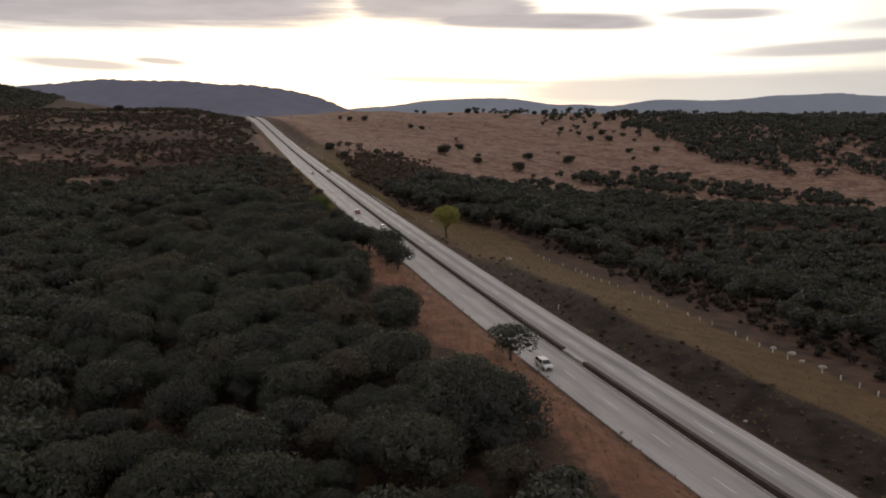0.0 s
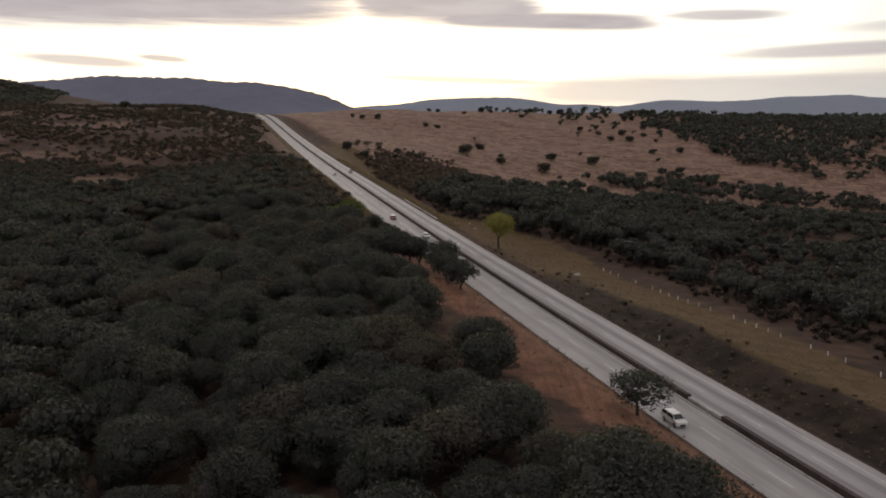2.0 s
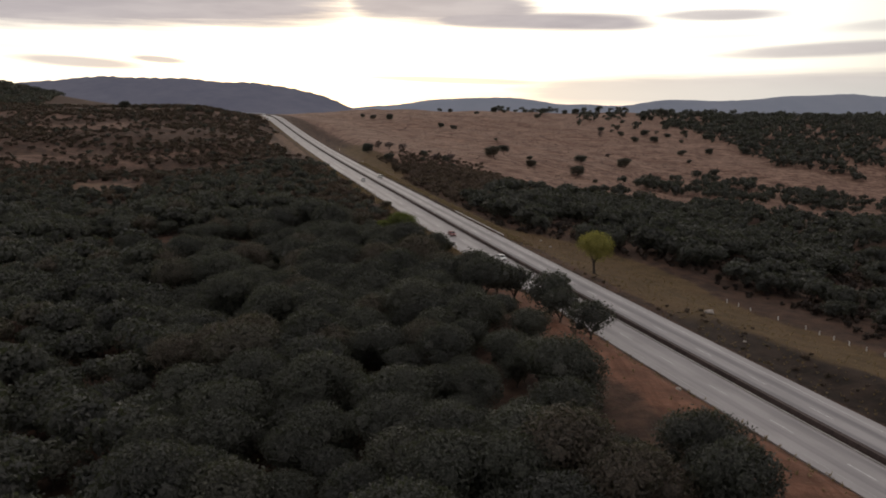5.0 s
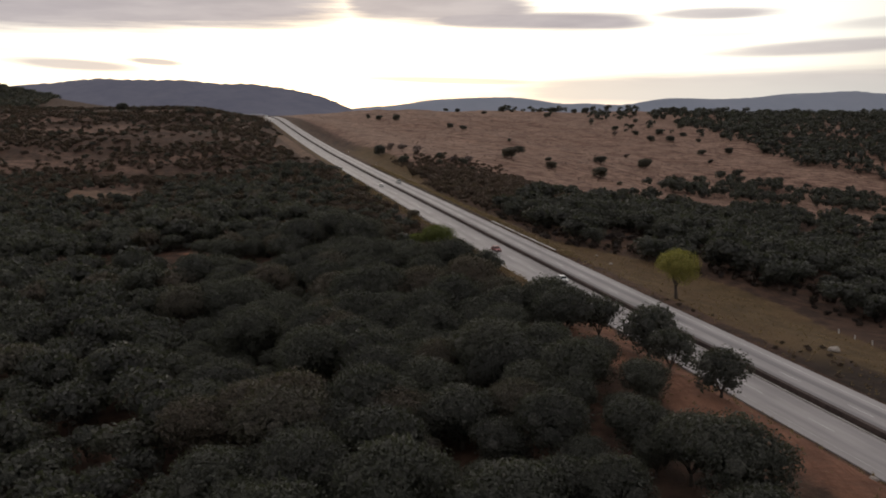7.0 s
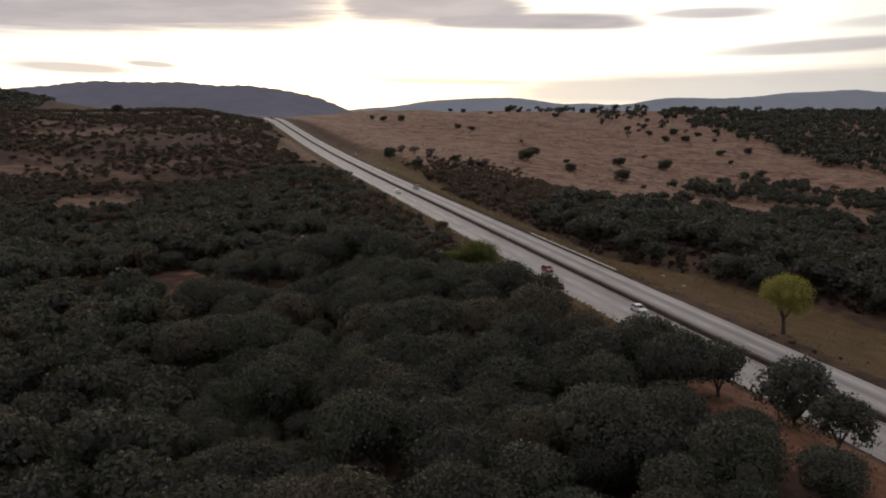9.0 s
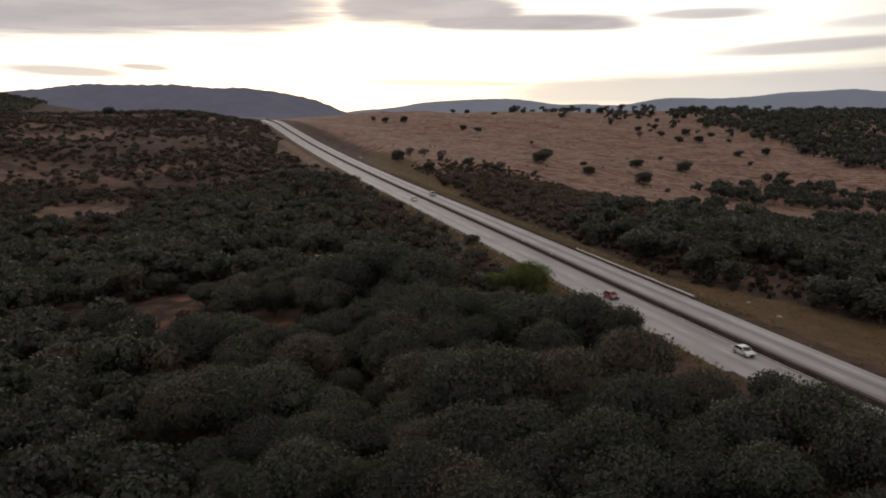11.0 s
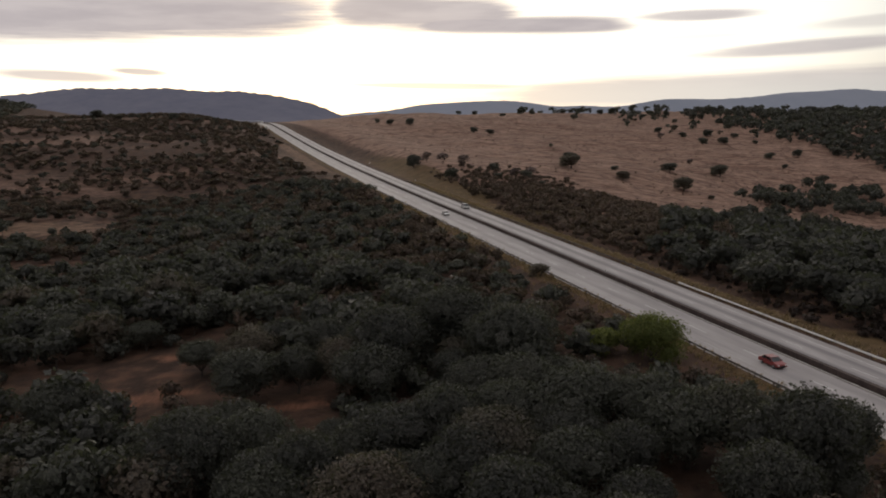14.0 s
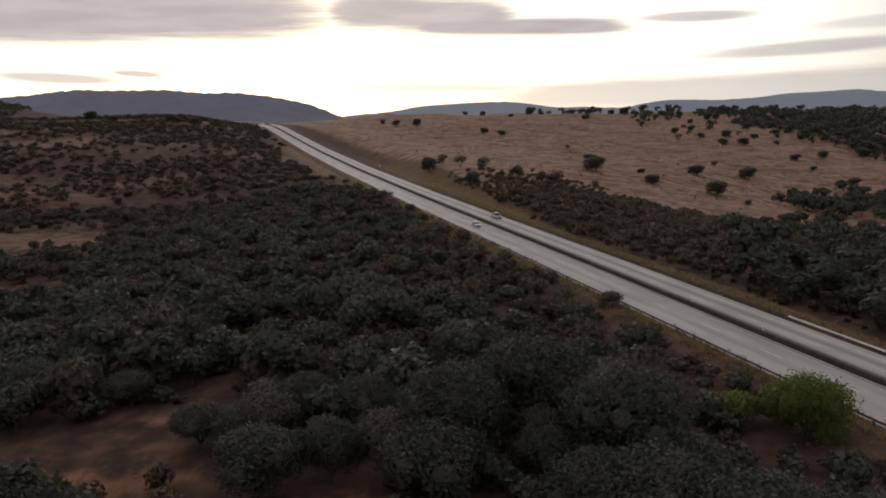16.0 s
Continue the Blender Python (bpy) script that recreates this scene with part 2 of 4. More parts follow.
def leaf_nodes(n, dark, light, tint, joined, see=0.25):
    """Leaves: a tone for each tree, another for each spray."""
    if joined:
        tone = attr(n, "tone")
    else:
        tone = n.add("ShaderNodeObjectInfo").outputs["Random"]
    leaf = n.add("ShaderNodeNewGeometry").outputs["Random Per Island"]
    c = n.mix(tone, rgb(*dark), rgb(*light))
    c = n.mix(n.m("MULTIPLY", n.ramp(tone, 0.80, 0.97), 0.8), c, rgb(*tint))
    # random spray tone; its few lightest sprays paint in skylight sparkle
    c = n.mix(n.m("MULTIPLY", n.m("POWER", leaf, 3.0), 0.5), c, rgb(light[0] * 1.9, light[1] * 1.7, light[2] * 1.9))
    p = world_xyz(n)
    grain = n.noise(p, 3.2, 5.0, 0.72)
    c = n.mix(n.m("MULTIPLY", n.ramp(grain, 0.58, 0.40), 0.8), c, rgb(dark[0] * 0.4, dark[1] * 0.4, dark[2] * 0.42))
    c = n.mix(n.m("MULTIPLY", n.ramp(grain, 0.54, 0.68), 0.7), c, rgb(light[0] * 1.5, light[1] * 1.5, light[2] * 1.4))
    rough_leaf = n.add("ShaderNodeBump", {"Height": grain, "Strength": 0.8, "Distance": 0.25}).outputs[0]
    d = n.add("ShaderNodeBsdfPrincipled", {"Base Color": c, "Roughness": 0.6, "Specular IOR Level": 0.2, "Normal": rough_leaf}).outputs[0]
    t = n.add("ShaderNodeBsdfTranslucent", {0: n.mix(0.5, c, rgb(light[0] * 1.6, light[1] * 1.8, light[2]))}).outputs[0]
    return n.add("ShaderNodeMixShader", {0: see, 1: d, 2: t}).outputs[0], None, None, None


OAK = dict(dark=(0.054, 0.054, 0.051), light=(0.108, 0.111, 0.086), tint=(0.145, 0.100, 0.074))
# THICKET: the scrub browns at a little over half their brightness
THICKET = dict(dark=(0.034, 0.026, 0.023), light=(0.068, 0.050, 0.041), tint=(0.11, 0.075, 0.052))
SCRUB = dict(dark=(0.060, 0.048, 0.037), light=(0.130, 0.094, 0.070), tint=(0.21, 0.15, 0.12))
M_LAND = material("ground_cover", land_nodes)
M_ROAD_W = material("pale_concrete_paving", pavement_nodes, worn=False)
M_ROAD_E = material("tyre_marked_concrete_paving", pavement_nodes, worn=True)
M_PAINT = material("worn_white_road_paint", plain_nodes, a=(0.44, 0.42, 0.41), b=(0.64, 0.62, 0.60), scale=2.5)
M_FADED = material("faded_road_paint", plain_nodes, a=(0.32, 0.30, 0.29), b=(0.46, 0.44, 0.42), scale=1.2)
M_KERB = material("weathered_kerb_concrete", plain_nodes, a=(0.30, 0.28, 0.26), b=(0.48, 0.45, 0.42), scale=1.5, rough=0.9)
M_BARRIER = material("dark_stained_barrier", plain_nodes, a=(0.045, 0.033, 0.030), b=(0.085, 0.062, 0.055), scale=1.2, rough=0.9)
M_EARTH = material("median_earth", plain_nodes, a=(0.035, 0.027, 0.022), b=(0.09, 0.062, 0.045), scale=2.0, rough=1.0)
M_WHITE = material("white_painted_steel", plain_nodes, a=(0.62, 0.61, 0.58), b=(0.82, 0.81, 0.78), scale=1.0, rough=0.5)
M_STEEL = material("dull_galvanised_steel", plain_nodes, a=(0.065, 0.055, 0.050), b=(0.13, 0.11, 0.10), scale=1.5, rough=0.7, metal=0.2)
M_POST = material("whitewashed_concrete", plain_nodes, a=(0.55, 0.53, 0.49), b=(0.78, 0.76, 0.71), scale=4.0, rough=0.9)
M_WIRE = material("rusty_wire", plain_nodes, a=(0.10, 0.07, 0.05), b=(0.18, 0.12, 0.09), scale=6.0, rough=0.8)
M_BARK = material("grey_brown_bark", plain_nodes, a=(0.045, 0.036, 0.030), b=(0.11, 0.09, 0.075), scale=5.0, rough=0.95, bump=0.04)
M_STONE = material("pale_field_stone", plain_nodes, a=(0.24, 0.21, 0.18), b=(0.42, 0.37, 0.32), scale=1.5, rough=0.95, bump=0.05)
M_OAK = material("dark_oak_leaves", leaf_nodes, joined=False, **OAK)
M_OAK_J = material("dark_oak_leaves_massed", leaf_nodes, joined=True, **OAK)
M_THICKET_J = material("dark_brown_thicket", leaf_nodes, joined=True, **THICKET)
M_SCRUB_J = material("dry_scrub_leaves_massed", leaf_nodes, joined=True, **SCRUB)
M_YELLOW = material("yellow_green_leaves", leaf_nodes, joined=False, dark=(0.24, 0.225, 0.06), light=(0.34, 0.31, 0.09), tint=(0.34, 0.31, 0.11), see=0.35)
M_FRESH = material("fresh_green_leaves", leaf_nodes, joined=False, dark=(0.095, 0.115, 0.032), light=(0.155, 0.170, 0.05), tint=(0.19, 0.19, 0.07), see=0.35)
M_GREY = material("bare_grey_twigs", leaf_nodes, joined=False, dark=(0.10, 0.075, 0.068), light=(0.15, 0.115, 0.10), tint=(0.17, 0.12, 0.10), see=0.1)
M_TUFT = material("dry_grass_blades", leaf_nodes, joined=True, dark=(0.16, 0.115, 0.070), light=(0.28, 0.205, 0.128), tint=(0.14, 0.115, 0.06), see=0.3)
# distance haze is painted into these two blue-grey base colours
M_HILL = material("haze_tinted_mountain_side", plain_nodes, a=(0.158, 0.163, 0.208), b=(0.195, 0.197, 0.238), scale=0.012, rough=1.0, bump=4.0, spec=0.0)
M_RIDGE = material("haze_tinted_ridge", plain_nodes, a=(0.26, 0.285, 0.335), b=(0.29, 0.31, 0.36), scale=0.006, rough=1.0, bump=4.0, spec=0.0)


# ---- mesh helpers ----
def mesh_of(name, verts, faces, mats, uvs=None, index=None, smooth_faces=False):
    me = bpy.data.meshes.new(name)
    me.from_pydata([tuple(v) for v in np.asarray(verts, float).tolist()], [], faces)
    for m in mats:
        me.materials.append(m)
    if index is not None:
        me.polygons.foreach_set("material_index", np.asarray(index, np.int32))
    if uvs is not None:
        layer = me.uv_layers.new(name="UVMap")
        loops = np.empty(len(me.loops), np.int32)
        me.loops.foreach_get("vertex_index", loops)
        layer.data.foreach_set("uv", np.asarray(uvs, np.float32)[loops].ravel())
    if smooth_faces:
        me.polygons.foreach_set("use_smooth", np.ones(len(me.polygons), bool))
    me.update()
    return me


def tri_mesh(name, verts, tris, mats, index=None, tone=None):
    """A large triangle mesh straight from arrays."""
    me = bpy.data.meshes.new(name)
    nv, nt = len(verts), len(tris)
    me.vertices.add(nv)
    me.vertices.foreach_set("co", np.asarray(verts, np.float32).ravel())
    me.loops.add(nt * 3)
    me.loops.foreach_set("vertex_index", np.asarray(tris, np.int32).ravel())
    me.polygons.add(nt)
    me.polygons.foreach_set("loop_start", np.arange(0, nt * 3, 3, dtype=np.int32))
    for m in mats:
        me.materials.append(m)
    if index is not None:
        me.polygons.foreach_set("material_index", np.asarray(index, np.int32))
    if tone is not None:
        me.attributes.new("tone", "FLOAT", "POINT").data.foreach_set("value", np.asarray(tone, np.float32))
    me.update(calc_edges=True)
    return me


def part(name, bm, mat, parent, label=""):
    """A bmesh (or a ready mesh) as one part under its thing."""
    if isinstance(bm, bmesh.types.BMesh):
        me = bpy.data.meshes.new(name)
        bm.to_mesh(me)
        bm.free()
    else:
        me = bm
    if mat:
        me.materials.clear()
        me.materials.append(mat)
    ob = new(name, me)
    ob.parent = parent
    return tagged(ob, label)


def thing(name, m, label, category, group="", kind=""):
    e = new(name)
    e.empty_display_size = 0.3
    e.matrix_basis = m
    return tagged(e, label, category, group, kind)


def box(bm, cx, cy, cz, sx, sy, sz, bevel=0.0, turn=0.0):
    m = Matrix.Translation((cx, cy, cz)) @ Matrix.Rotation(turn, 4, "Z") @ Matrix.Diagonal((sx, sy, sz, 1))
    r = bmesh.ops.create_cube(bm, size=1.0, matrix=m)
    if bevel:
        es = {e for v in r["verts"] for e in v.link_edges}
        bmesh.ops.bevel(bm, geom=list(es), offset=bevel, segments=1, affect="EDGES")
    return bm


def rod(bm, a, b, r0, r1, n=6):
    a, b = Vector(a), Vector(b)
    m = Matrix.Translation((a + b) / 2) @ (b - a).to_track_quat("Z", "Y").to_matrix().to_4x4()
    bmesh.ops.create_cone(bm, cap_ends=True, segments=n, radius1=r0, radius2=r1, depth=(b - a).length, matrix=m)
    return bm


def at(p, y, dz=0.0):
    """The place p metres right of the median, at y, on the road's level."""
    return Vector((float(road_x(y)) + p / COS, y, float(road_z(y)) + dz))


def on_land(p, y):
    x = float(road_x(y)) + p / COS
    return Vector((x, y, float(land_z(x, y))))


def heading(y):
    return math.atan2(float(road_x(y + 5) - road_x(y - 5)), 10.0)


# ---- the ground: one sheet ----
EAST_P, EAST_Y = (30, 60, 100, 140, 165, 185, 220, 310, 400, 490), (450, 505, 550, 600, 622, 588, 585, 640, 660, 640)   # upper edge of the eastern wood


def ground_sheet():
    inner = np.arange(-170, 260.1, 3.0)
    inner = inner[(np.abs(inner) > 16)]
    core = np.array([-15.5, -13.5, -11.6, -10.6, -8, -4, 0, 4, 8, 9.9, 10.6, 12.2, 13.4, 15.5])
    lo = -170 - np.cumsum(4 * 1.09 ** np.arange(46))
    hi = 260 + np.cumsum(4 * 1.09 ** np.arange(46))
    u = np.unique(np.concatenate([lo, inner, core, hi]))
    y = np.concatenate([np.arange(-320, 900, 4.0), 900 + np.cumsum(5 * 1.035 ** np.arange(98))])
    U, Y = np.meshgrid(u, y)
    X = road_x(Y) + U / COS
    Z = land_z(X, Y)
    inside = (U > -9.2) & (U < 9.0)
    Z = np.where(inside & (Y < 1240), Z - 0.6, Z)
    P = U
    rag = bumps(X * 2.3, Y * 2.3) * 4
    left, right = P < 0, P > 0
    red = left * smooth(9, 12, -P) * (1 - smooth(21, 27, -P + rag * 0.5)) * (1 - smooth(255, 300, Y))
    for cx, cy, rx, ry, k in ((-140, 364, 19, 5, 1.0), (-116, 346, 8, 3, 0.9), (-106, 353, 10, 2.6, 0.9), (-131, 385, 7, 3, 0.8), (-140, 380, 34, 24, 0.30), (-204, 484, 18, 14, 0.5)):
        red = np.maximum(red, k * np.exp(-((X - cx) / rx) ** 2 - ((Y - cy) / ry) ** 2))
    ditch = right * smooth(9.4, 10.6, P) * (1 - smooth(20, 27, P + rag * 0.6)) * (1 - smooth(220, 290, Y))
    wide = 43 - 26 * smooth(320, 390, Y) + 14 * smooth(520, 600, Y)
    verge = right * smooth(12, 15, P) * (1 - smooth(wide - 2, wide + 4, P + rag * 0.5)) * (1 - smooth(640, 900, Y))
    verge = np.maximum(verge, left * smooth(9, 11, -P) * (1 - smooth(11.5, 14, -P + rag * 0.3)) * smooth(270, 330, Y))
    edge_r = np.interp(P, EAST_P, EAST_Y)
    dry = right * smooth(-25, 40, Y + rag * 3 - edge_r) * smooth(30, 44, P)
    dry = np.maximum(dry, right * smooth(14, 40, P) * smooth(520, 640, Y))
    dry = np.maximum(dry, left * (0.14 + 0.40 * (0.5 + 0.5 * np.clip(bumps(X * 0.6, Y * 1.1) * 1.5, -1, 1))) * smooth(380, 600, Y) * smooth(12, 30, -P) * (1 - smooth(1150, 1350, Y)))
    pale = np.exp(-((X + 246) / 40) ** 2 - ((Y - 572) / 24) ** 2) * 0.85
    pale = np.maximum(pale, 0.75 * np.exp(-((X - 95) / 45) ** 2 - ((Y - 622) / 12) ** 2))
    pale = np.maximum(pale, left * 0.7 * smooth(12, 15, -P) * (1 - smooth(20, 30, -P)) * smooth(660, 720, Y) * (1 - smooth(930, 1000, Y)))
    ny, nu = U.shape
    idx = np.arange(ny * nu).reshape(ny, nu)
    q = np.stack([idx[:-1, :-1], idx[:-1, 1:], idx[1:, 1:], idx[1:, :-1]], -1).reshape(-1, 4)
    tris = np.concatenate([q[:, [0, 1, 2]], q[:, [0, 2, 3]]])
    me = tri_mesh("ground", np.stack([X, Y, Z], -1).reshape(-1, 3), tris, [M_LAND])
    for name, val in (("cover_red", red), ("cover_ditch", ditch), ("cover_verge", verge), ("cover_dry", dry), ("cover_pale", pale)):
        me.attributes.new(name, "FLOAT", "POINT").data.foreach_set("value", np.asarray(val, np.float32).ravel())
    me.polygons.foreach_set("use_smooth", np.ones(len(me.polygons), bool))
    return tagged(new("ground", me), "rolling dry land with brown grass, red soil and dark litter", "ground", kind="structure")


ground_sheet()


# ---- far mountains ----
def mountain(name, label, mat, crest, y0, depth, base, seed, jag):
    """A range whose crest follows (x, height) stations; slopes run down to the plain in front and behind."""
    xs = np.linspace(crest[0][0], crest[-1][0], 260)
    h = np.interp(xs, [c[0] for c in crest], [c[1] for c in crest])
    h = np.convolve(np.pad(h, 4, "edge"), np.ones(9) / 9, "valid")
    rows = np.concatenate([np.linspace(-1, 0, 22), np.linspace(0.1, 1, 8)])
    X, R = np.meshgrid(xs, rows)
    off = sum(np.sin(X * f + seed * k) * a for f, a, k in ((0.006, 0.5, 1.0), (0.013, 0.3, 2.1), (0.031, 0.2, 3.3), (0.07, 0.1, 4.7)))
    fall = (1 - np.abs(R) ** 1.25) + 0.10 * off * np.sin(np.abs(R) * math.pi)
    Z = base + (h - base) * np.clip(fall, 0, 1.2)
    Z = Z + jag * (np.sin(X * 0.09 + seed) + np.sin(X * 0.23 + 2 * seed) * 0.7 + np.sin(X * 0.41) * 0.5) * np.exp(-np.abs(R) * 3)
    Y = y0 + R * depth + 60 * off * (1 - np.abs(R))
    ny, nx = X.shape
    idx = np.arange(ny * nx).reshape(ny, nx)
    q = np.stack([idx[:-1, :-1], idx[:-1, 1:], idx[1:, 1:], idx[1:, :-1]], -1).reshape(-1, 4)
    me = tri_mesh(name, np.stack([X, Y, Z], -1).reshape(-1, 3), np.concatenate([q[:, [0, 1, 2]], q[:, [0, 2, 3]]]), [mat])
    me.polygons.foreach_set("use_smooth", np.ones(len(me.polygons), bool))
    return tagged(new(name, me), label, "mountain", kind="structure")


def station(az, el, y):
    """Crest station at that bearing and height from the middle of the walk."""
    d = y - 127
    return (-57 + math.tan(radians(az)) * d, 44.4 + math.tan(radians(el)) * d / math.cos(radians(az)))


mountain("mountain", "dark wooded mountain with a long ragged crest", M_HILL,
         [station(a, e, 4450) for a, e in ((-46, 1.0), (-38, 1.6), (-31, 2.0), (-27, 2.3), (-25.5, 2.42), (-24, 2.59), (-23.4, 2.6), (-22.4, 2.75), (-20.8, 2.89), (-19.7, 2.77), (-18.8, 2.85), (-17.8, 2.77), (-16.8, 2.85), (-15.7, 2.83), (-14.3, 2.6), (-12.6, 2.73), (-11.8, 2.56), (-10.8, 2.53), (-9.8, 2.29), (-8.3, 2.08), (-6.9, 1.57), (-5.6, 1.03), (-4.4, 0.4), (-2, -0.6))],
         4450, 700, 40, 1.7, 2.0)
mountain("mountain", "far ridges of low rounded hills, coloured blue for haze", M_RIDGE,
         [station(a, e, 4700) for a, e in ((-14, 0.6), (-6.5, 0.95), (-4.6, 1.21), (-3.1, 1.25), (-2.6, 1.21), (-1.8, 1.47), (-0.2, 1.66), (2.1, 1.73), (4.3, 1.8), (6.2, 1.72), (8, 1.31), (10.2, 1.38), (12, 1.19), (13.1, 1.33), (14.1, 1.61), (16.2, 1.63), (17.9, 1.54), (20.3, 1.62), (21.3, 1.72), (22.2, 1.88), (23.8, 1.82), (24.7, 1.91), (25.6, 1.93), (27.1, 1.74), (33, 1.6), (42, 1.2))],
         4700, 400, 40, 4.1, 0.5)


# ---- the road ----
Y0, Y1 = -260.0, 1215.0


def strip(p0, p1, y0, y1, top, thick, step=6.0):
    """A band along the road: cross-wise p0 to p1, raised by top, with sides. Returns verts, faces, uvs."""
    n = max(2, int(math.ceil((y1 - y0) / step)) + 1)
    ys = np.linspace(y0, y1, n)
    xr, zr = road_x(ys), road_z(ys)
    cols = ((p0, top - thick), (p0, top), (p1, top), (p1, top - thick))
    v = np.stack([np.stack([xr + p / COS, ys, zr + dz], -1) for p, dz in cols], 1)
    uv = np.stack([np.stack([np.full(n, p), ys], -1) for p, _ in cols], 1)
    faces = []
    for i in range(n - 1):
        a, b = i * 4, i * 4 + 4
        faces += [(a + k, a + k + 1, b + k + 1, b + k) for k in range(3)]
    faces += [(3, 2, 1, 0), (n * 4 - 4, n * 4 - 3, n * 4 - 2, n * 4 - 1)]
    return v.reshape(-1, 3), faces, uv.reshape(-1, 2)


def strip_part(name, mat, parent, *a, label="", step=6.0):
    v, f, uv = strip(*a, step=step)
    ob = new(name, mesh_of(name, v, f, [mat], uv))
    ob.parent = parent
    return tagged(ob, label)


road = thing("road", Matrix(), "divided highway of pale worn concrete climbing a long grade", "road", kind="structure")
strip_part("carriageway", M_ROAD_W, road, -9.6, -0.95, Y0, Y1, 0.0, 0.75, label="pale grey downhill carriageway")
strip_part("carriageway", M_ROAD_E, road, 0.95, 9.5, Y0, Y1, 0.0, 0.75, label="grey uphill carriageway streaked by tyres")
strip_part("shoulder", M_ROAD_W, road, -10.8, -9.6, 304.0, 640.0, 0.02, 0.5, label="narrow paved shoulder by the guardrail")
strip_part("edge_line", M_FADED, road, -8.25, -8.12, Y0, Y1, 0.006, 0.005)
strip_part("edge_line", M_FADED, road, -1.50, -1.40, Y0, Y1, 0.006, 0.005)
strip_part("edge_line", M_PAINT, road, 7.75, 7.90, Y0, Y1, 0.006, 0.005)
for k, p in ((0, -4.75), (1, 4.3)):
    for i in range(66):
        y = 59.3 + 14.74 * i + (5.0 if k else 0)
        strip_part("lane_dash", M_PAINT, road, p - 0.08, p + 0.08, y, y + 5.0 * COS, 0.007, 0.006, step=2.5)

median = thing("median", Matrix(), "narrow raised median with kerbs and a dark stained barrier", "median", kind="structure")
strip_part("kerb", M_KERB, median, -0.95, -0.70, Y0, Y1, 0.17, 0.9)
strip_part("kerb", M_KERB, median, 0.70, 0.95, Y0, Y1, 0.17, 0.9)
strip_part("earth", M_EARTH, median, -0.70, 0.70, Y0, Y1, 0.12, 0.8, label="dark bare earth between the kerbs")
gaps = ((155, 164),)
y = Y0
while y < Y1 - 1:
    e = min(y + 24.0, Y1)
    for a, b in gaps:
        if y < a < e:
            e = a
    hit = [g for g in gaps if abs(y - g[0]) < 0.01]
    if hit:
        strip_part("barrier", M_KERB, median, -0.32, 0.32, y + 0.3, hit[0][1] - 0.3, 0.62, 0.6, label="light grey concrete crossover barrier")
        y = hit[0][1]
        continue
    strip_part("barrier", M_BARRIER, median, -0.38, 0.38, y, e - 0.04, 0.88, 0.8)
    y = e


# ---- trees ----
rng = np.random.default_rng(11)


def ball_points(n, g):
    v = g.normal(size=(n, 3))
    return v / np.linalg.norm(v, axis=1)[:, None]


def ico(level):
    bm = bmesh.new()
    bmesh.ops.create_icosphere(bm, subdivisions=level, radius=1.0)
    v = np.array([q.co[:] for q in bm.verts])
    f = np.array([[q.index for q in t.verts] for t in bm.faces])
    bm.free()
    return v, f


ICO1 = ico(1)


